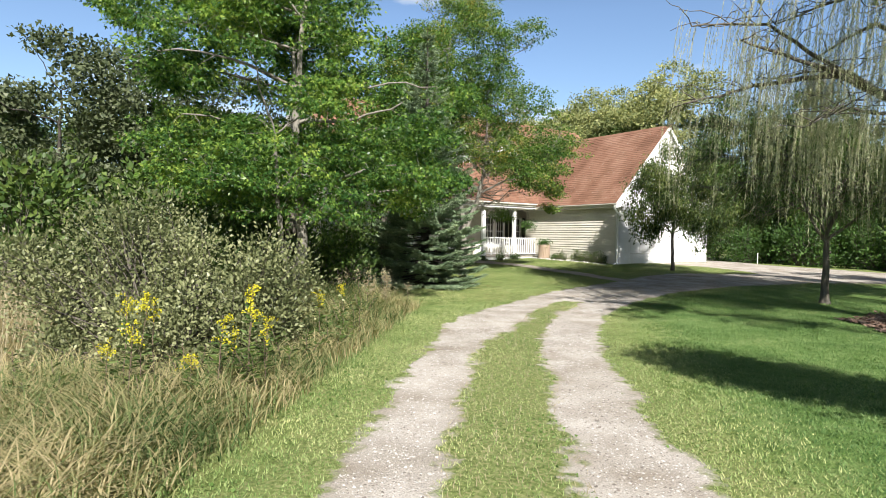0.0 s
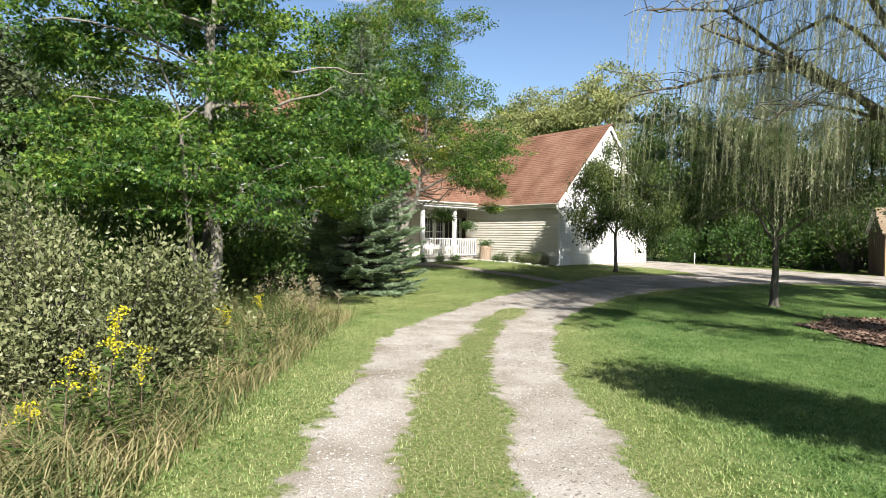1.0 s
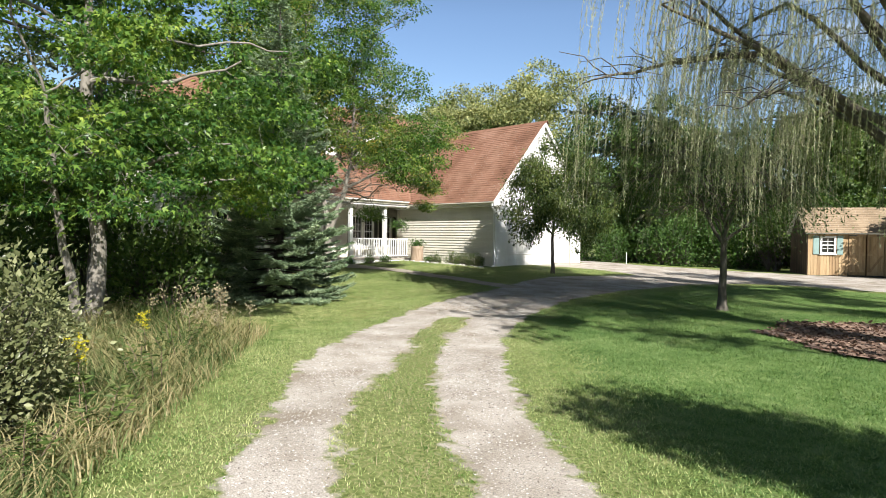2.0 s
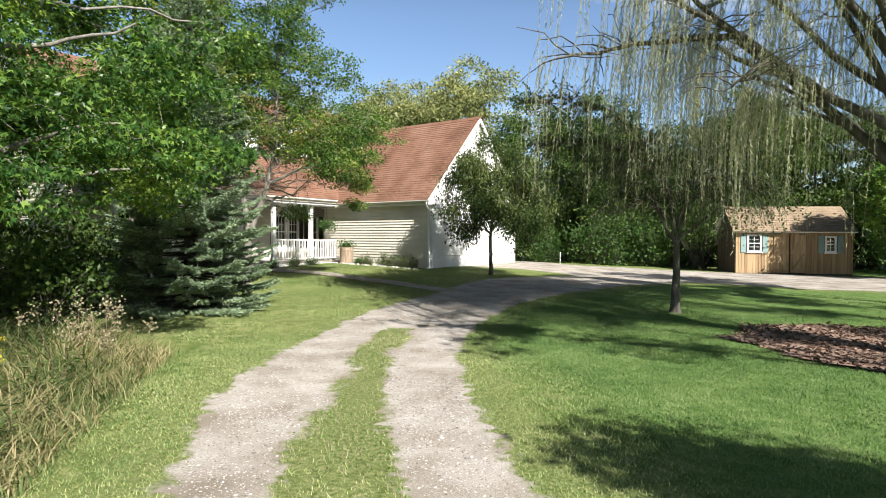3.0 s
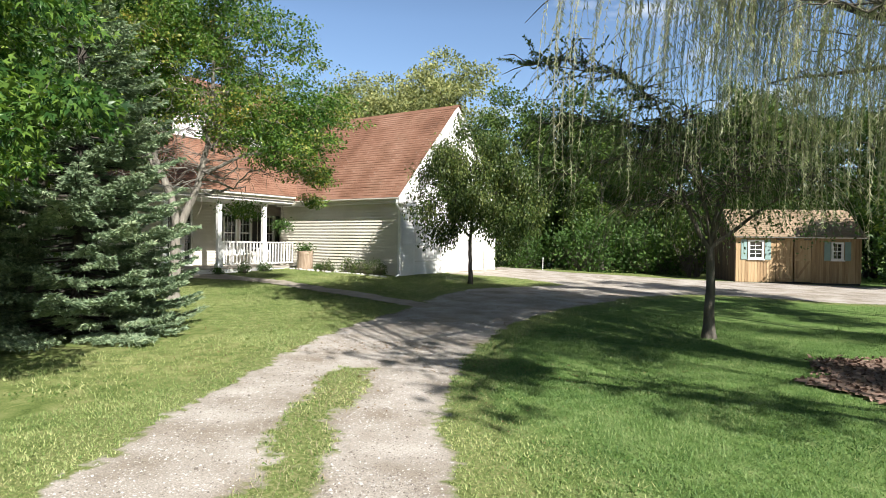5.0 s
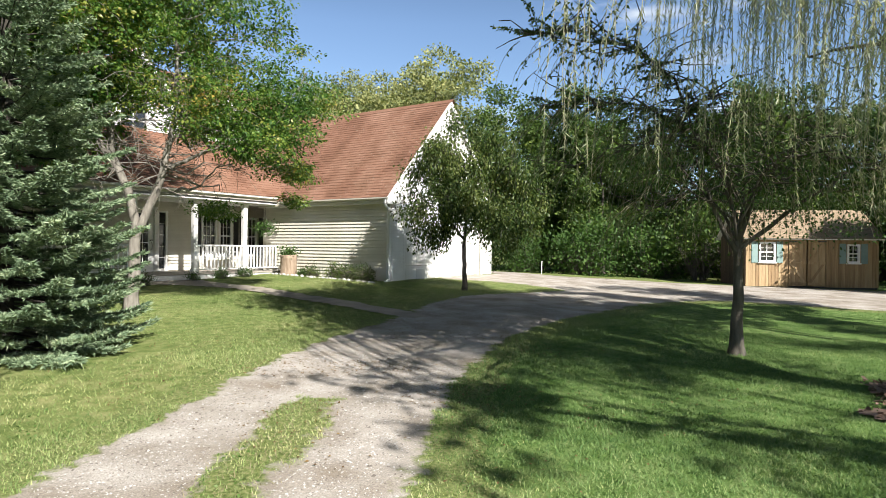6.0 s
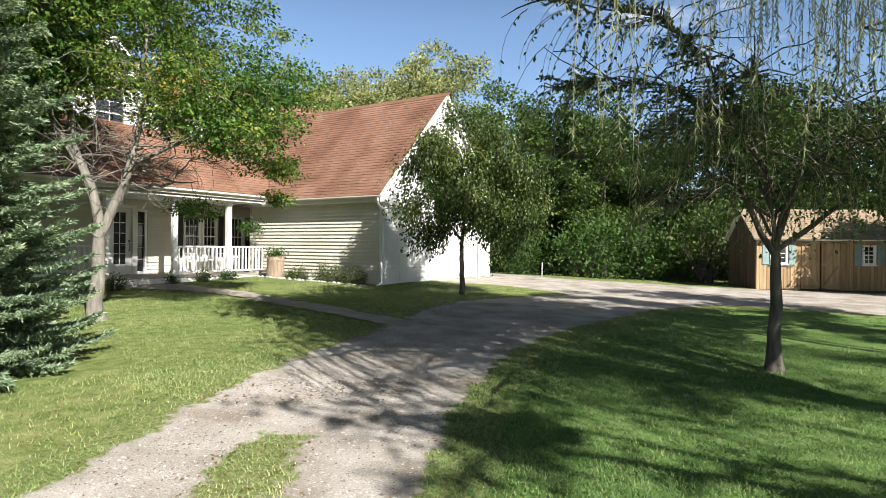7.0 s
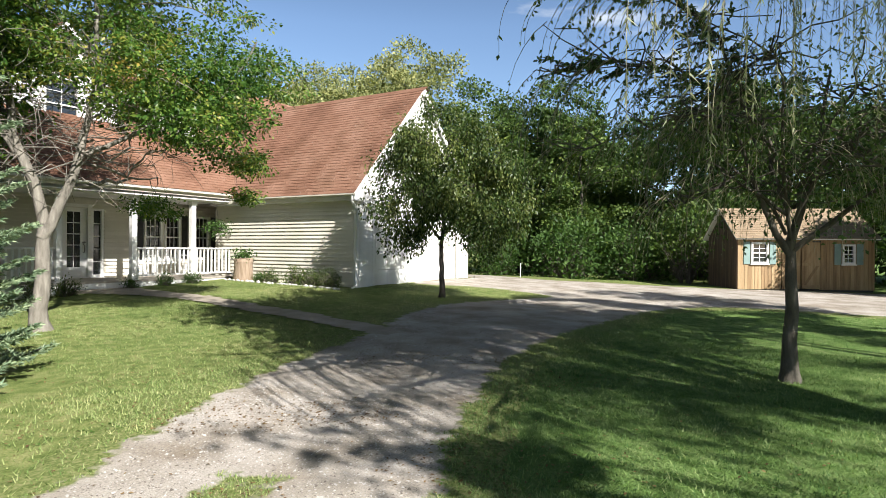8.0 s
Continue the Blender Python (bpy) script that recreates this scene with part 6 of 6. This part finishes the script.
def gravel():
    xs, ys = [], []
    for n, area in ((110000, (-8, 1, 0, 8.5)), (60000, (-12.5, -6, 6, 13)), (22000, (-14, -9, 12, 20)), (10000, (-17, 4, 22, 33))):
        x, y = scatter(n, *area)
        c = gravel_cover(x, y)
        ok = c > 0.03 + 0.12 * rng.random(len(x))
        xs.append(x[ok]), ys.append(y[ok])
    x, y = np.concatenate(xs), np.concatenate(ys)
    k = len(x)
    r = rng.gamma(2.5, 0.0014, k) + 0.003
    o = np.array([(1, 0, 0), (-1, 0, 0), (0, 1, 0), (0, -1, 0), (0, 0, 1), (0, 0, -1)], float)
    v = o[None] * rng.uniform(0.6, 1.35, (k, 6, 1)) + rng.normal(size=(k, 6, 3)) * 0.18
    a = rng.random(k) * 6.283
    ca, sa = np.cos(a)[:, None], np.sin(a)[:, None]
    v = np.stack([v[..., 0] * ca - v[..., 1] * sa, v[..., 0] * sa + v[..., 1] * ca, v[..., 2] * 0.7], -1) * r[:, None, None]
    v += np.stack([x, y, ground_z(x, y) + 0.012 + 0.25 * r], -1)[:, None, :]
    t = np.array([(4, 0, 2), (4, 2, 1), (4, 1, 3), (4, 3, 0)])
    f = (t[None] + 6 * np.arange(k)[:, None, None]).ravel()
    tagged(put("loose_gravel", raw_mesh("loose_gravel", v.reshape(-1, 3), f, np.full(4 * k, 3), M_STONE)), "loose pale limestone chips on the driveway", "gravel", kind="stuff")
    # mulch chips
    x, y = scatter(9000, -6, 1.5, 11, 17.5)
    ok = in_mulch(x, y) > 0.0
    x, y = x[ok], y[ok]
    p = np.stack([x, y, ground_z(x, y) + 0.045], -1)
    d = rng.normal(size=p.shape)
    d[:, 2] *= 0.3
    tagged(put("mulch_chips", leaf_mesh("mulch_chips", "clump", p, d, rng.uniform(0.04, 0.1, len(p)), M_MULCH, 0.6, 0.6)), "loose reddish mulch chips", "mulch", kind="stuff")


gravel()


def wood_tree(height, spread, mat, label, clumps=290, per=34, leaf=0.34, shape="chip", boughs=50):
    return broadleaf("woodland_tree", (0, -300), [([(0, 0, 0), (0.1, 0, height * 0.4), (0, 0.1, height * 0.72)], 0.17, 0.04)],
                     [((0, 0, height * 0.6), (spread, spread, height * 0.38)), ((0.3, -0.3, height * 0.32), (spread * 0.9, spread * 0.9, height * 0.2))], clumps, per, 0.5, leaf, shape, mat, M_DARKBARK, label, group="woods round the house", limbs=8, flat=0.3, boughs=boughs, bough=1.15, twiggy=False)


def woods():
    green = [wood_tree(11, 3.2, M_WOODS, "dense green woodland tree", 360, 42, 0.22, boughs=40), wood_tree(13, 3.6, M_WOODS, "tall green woodland tree", 400, 42, 0.22, boughs=44)]
    gold = [wood_tree(14.2, 4.2, M_WOODSGOLD, "woodland tree turning yellow-green", 640, 50, 0.2, "chip", 100)]
    pale = [wood_tree(11, 3.3, M_WOODSPALE, "grey-green tree at the far side of the meadow in sunlit tones", 340, 44, 0.22)]
    rough = [wood_tree(12, 3.6, M_WOODS, "dense green woodland tree", 260, 40, 0.27)]
    r = random.Random(5)

    def place(kind, x, y, k):
        src = kind[r.randrange(len(kind))]
        copy_thing(src, pose(x, y, gz(x, y) - 0.1, 0, 0, r.uniform(0, 360)) @ Matrix.Diagonal((k, k, k * r.uniform(0.92, 1.08), 1)))
    # right-hand wood beyond the parking apron
    for i in range(15):
        place(green, -19 + i * 2.6 + r.uniform(-0.8, 0.8), 40.5 + r.uniform(-1.2, 1.8) + (2 if i > 3 else 0), r.uniform(0.72, 0.9))
    for i in range(10):
        place(rough, -22 + i * 4.2 + r.uniform(-1, 1), 47 + r.uniform(-2, 2), r.uniform(0.8, 0.95))
    # first three close a gap; the others stand unseen to shade this wood
    for x, y in ((-21.5, 42.0), (-17.6, 43.0), (-24.5, 43.5), (10, 30), (13.5, 33), (8.5, 34.5), (12, 38), (16, 27), (6.5, 38)):
        place(green, x, y, r.uniform(0.85, 1.0))
    # yellowing crowns behind the house
    for i in range(8):
        place(gold, -46 + i * 2.4 + r.uniform(-0.7, 0.7), 42.5 + r.uniform(-1.5, 1.5), r.uniform(1.0, 1.1))
    for i in range(8):
        place(green, -50 + i * 4.0 + r.uniform(-1, 1), 41 + r.uniform(-3, 3), r.uniform(0.75, 0.95))
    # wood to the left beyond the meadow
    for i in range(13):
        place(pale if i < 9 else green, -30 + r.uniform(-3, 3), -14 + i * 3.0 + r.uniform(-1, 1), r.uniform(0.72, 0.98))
    for i in range(11):
        place(rough, -42 + r.uniform(-3, 3), -20 + i * 5.0 + r.uniform(-1, 1), r.uniform(0.75, 0.95))
    # behind the camera
    for i in range(5):
        place(rough, 36 + r.uniform(-3, 3), -30 + i * 16.0, r.uniform(0.9, 1.1))
        place(rough, -26 + i * 13.0, -38 + r.uniform(-3, 3), r.uniform(0.9, 1.1))
    for o in green + gold + pale + rough:
        o.location = (o.location.x - 60 + 8 * r.random(), -60 + 10 * r.random(), 0)
    # bushes along the apron
    b1 = shrub("wood_edge_bush", (-16.4, 35.5), [((0, 0, 1.3), (2.0, 1.4, 1.5))], 130, 22, 0.3, 0.2, "oval", M_BUSH, "bright green bush at the wood's edge", "bushes at the wood's edge")
    for x, y, k in ((-19.6, 35.0, 0.75), (-13.2, 36.5, 0.9), (-21.8, 34.2, 0.7), (-2.5, 39.2, 1.0)):
        copy_thing(b1, pose(x, y, gz(x, y) - 0.05, 0, 0, x * 40) @ Matrix.Diagonal((k, k, k, 1)))
    b2 = shrub("wood_edge_bush", (-11.2, 36.2), [((0, 0, 2.0), (1.5, 1.3, 1.4))], 110, 20, 0.3, 0.2, "oval", M_WOODS, "dark multi-stemmed bush at the wood's edge", "bushes at the wood's edge", stems=5)
    for x, y, k in ((-10.0, 37.2, 1.15), (0.6, 38.2, 1.2), (3.4, 39.5, 1.3), (-24, 35, 1.1)):
        copy_thing(b2, pose(x, y, gz(x, y) - 0.05, 0, 0, x * 70) @ Matrix.Diagonal((k, k, k, 1)))
    # undergrowth that closes the wood behind the apron
    for i in range(15):
        x, y, k = -27 + i * 3.2 + r.uniform(-0.6, 0.6), 43.5 + r.uniform(-1, 1.5), r.uniform(1.35, 1.7)
        copy_thing(b2, pose(x, y, gz(x, y) - 0.9, 0, 0, x * 50) @ Matrix.Diagonal((k * 1.25, k, k, 1)))
    # undergrowth at the wood's foot on the meadow side
    for x, y, k in ((-19, -3, 1.0), (-20.5, 0.5, 1.1), (-21, 4, 1.2), (-18.5, -7, 1.0), (-22.5, 8, 1.2)):
        copy_thing(b2, pose(x, y, gz(x, y) - 0.3, 0, 0, y * 70) @ Matrix.Diagonal((k, k, k, 1)))


woods()


# ---------------------------------------------------------------- small things by the house
def log_planter():
    x, y = -21.75, 21.22
    t = thing("log_planter", (x, y, gz(x, y) - 0.02), "hollow log planter with leafy green plants", "planter")
    tb = Tubes()
    tb.add([(0, 0, 0), (0.01, 0, 0.25), (0, 0.01, 0.55), (0, 0, 0.7), (0, 0, 0.7), (0, 0, 0.55)], [0.31, 0.28, 0.275, 0.29, 0.24, 0.23], 18)
    put("log", tb.mesh("log", M_LOG), t)
    part("soil", prism([(0.235 * math.cos(a * 0.4488), 0.235 * math.sin(a * 0.4488)) for a in range(14)], "z", 0.5, 0.6), M_DARKBARK, t)
    p = rng.normal(size=(420, 3)) * np.array([0.15, 0.15, 0.09]) + (0, 0, 0.78)
    tagged(put("plants", leaf_mesh("plants", "oval", p, rng.normal(size=p.shape) + (0, 0, 0.6), rng.uniform(0.05, 0.1, 420), M_BUSH, 0.4), t, "green leafy plants"), kind="stuff")


log_planter()


def bed_stones():
    for i in range(34):
        x, y = -22.2 + i * 0.135 + rng.normal() * 0.02, 20.95 + rng.normal() * 0.05
        bm = bmesh.new()
        bmesh.ops.create_icosphere(bm, subdivisions=1, radius=0.06 * rng.uniform(0.6, 1.2))
        for v in bm.verts:
            v.co = Vector((v.co.x * 1.2, v.co.y, v.co.z * 0.7)) * rng.uniform(0.8, 1.15)
        ob = part("edging_stone", bm, M_STONE)
        ob.location = (x, y, gz(x, y) + 0.02)
        tagged(ob, "small pale rounded edging stone", "stone", "stones edging the bed")


bed_stones()
for sx, sy, sk in ((-20.6, 21.25, 0.32), (-19.6, 21.3, 0.42), (-19.0, 21.2, 0.38), (-18.3, 21.25, 0.42), (-21.1, 21.3, 0.22), (-22.3, 18.9, 0.28), (-22.25, 19.8, 0.26), (-22.2, 16.2, 0.34), (-22.2, 15.5, 0.4), (-22.3, 17.9, 0.2)):
    shrub("foundation_plant", (sx, sy), [((0, 0, sk * 0.6), (sk, sk * 0.8, sk * 0.75))], int(60 * sk / 0.3), 14, 0.06, 0.05, "oval", M_WEEPLEAF if sk > 0.3 else M_BUSH, "low leafy plant along the foundation", "plants along the foundation", stems=4)


def fence_post(x, y, h, r, mat, label):
    t = Tubes()
    t.add([(0, 0, -0.2), (0, 0, h * 0.6), (0.01, 0, h), (0.01, 0, h)], [r, r, r * 0.95, 0.002], 8)
    ob = put("fence_post", t.mesh("fence_post", mat), None, "", (x, y, gz(x, y)))
    tagged(ob, label, "post", "posts at the edge of the grounds")


for fx, fy in ((-19.3, 0.3), (-19.5, -2.2), (-19.0, 2.8), (-19.6, -4.8)):
    fence_post(fx, fy, 1.3, 0.045, M_DARKBARK, "dark wooden fence post in the meadow")
fence_post(-17.2, 32.3, 0.6, 0.02, M_WHITE, "short white marker post by the wood")


def hanging_basket():
    t = thing("hanging_basket", (-22.95, 21.2, 2.28), "hanging basket of trailing green plants under the porch eave", "basket")
    tb = Tubes()
    tb.add([(0, 0, -0.16), (0, 0, -0.12), (0, 0, 0), (0, 0, 0.02), (0, 0, -0.02)], [0.03, 0.11, 0.17, 0.18, 0.16], 14)
    put("bowl", tb.mesh("bowl", M_DARKBARK), t)
    for k in range(3):
        c = Tubes()
        a = k * 2.094
        c.add([(0.17 * math.cos(a), 0.17 * math.sin(a), 0), (0.02 * math.cos(a), 0.02 * math.sin(a), 0.55), (0, 0, 0.78)], [0.004] * 3, 4)
        put("chain", c.mesh("chain", M_METAL), t)
    p = rng.normal(size=(700, 3)) * (0.2, 0.2, 0.12) + (0, 0, 0.02)
    tagged(put("plant_growth", leaf_mesh("plant_growth", "oval", p, rng.normal(size=p.shape) + (0, 0, -0.4), rng.uniform(0.05, 0.1, 700), M_BUSH, 0.3), t, "trailing green plants"), kind="stuff")


hanging_basket()


def porch_bench():
    t = thing("porch_bench", (MX + 0.38, 20.55, PORCH_Z), "white slatted bench on the porch", "bench")
    for k in range(4):
        part("seat_slat", boxes((-0.24 + k * 0.125, -0.13 + k * 0.125, -0.62, 0.62, 0.42, 0.445), bevel=0.004), M_WHITE, t)
    for k in range(11):
        y = -0.58 + k * 0.116
        part("back_slat", boxes((-0.29, -0.265, y - 0.02, y + 0.02, 0.46, 0.86), bevel=0.003), M_WHITE, t)
    part("back_rail", boxes((-0.30, -0.255, -0.64, 0.64, 0.86, 0.93), bevel=0.006), M_WHITE, t)
    for x in (-0.27, 0.24):
        for y in (-0.6, 0.6):
            part("leg", boxes((x - 0.025, x + 0.025, y - 0.025, y + 0.025, 0.0, 0.43 if x < 0 else 0.64), bevel=0.004), M_WHITE, t)
    for y in (-0.6, 0.6):
        part("arm", boxes((-0.29, 0.29, y - 0.035, y + 0.035, 0.64, 0.67), bevel=0.005), M_WHITE, t)


porch_bench()


def fallen_leaves():
    x, y = scatter(26000, -14.5, -6.5, 9.5, 20)
    ok = rng.random(len(x)) < np.exp(-((x + 10.8) / 2.0) ** 2 - ((y - 13.0) / 3.2) ** 2) * (np.sin(2.6 * x + 1.7 * np.sin(1.9 * y)) + np.sin(2.2 * y - 1.3 * np.sin(2.4 * x)) > 0.35) + 0.04
    x, y = x[ok], y[ok]
    p = np.stack([x, y, ground_z(x, y) + 0.024], -1)
    d = rng.normal(size=p.shape) * (1, 1, 0.15)
    tagged(put("fallen_leaves", leaf_mesh("fallen_leaves", "oval", p, d, rng.uniform(0.018, 0.042, len(p)), M_LITTER, 0.85)), "dry brown leaves scattered over the drive", "leaf litter", kind="stuff")


fallen_leaves()
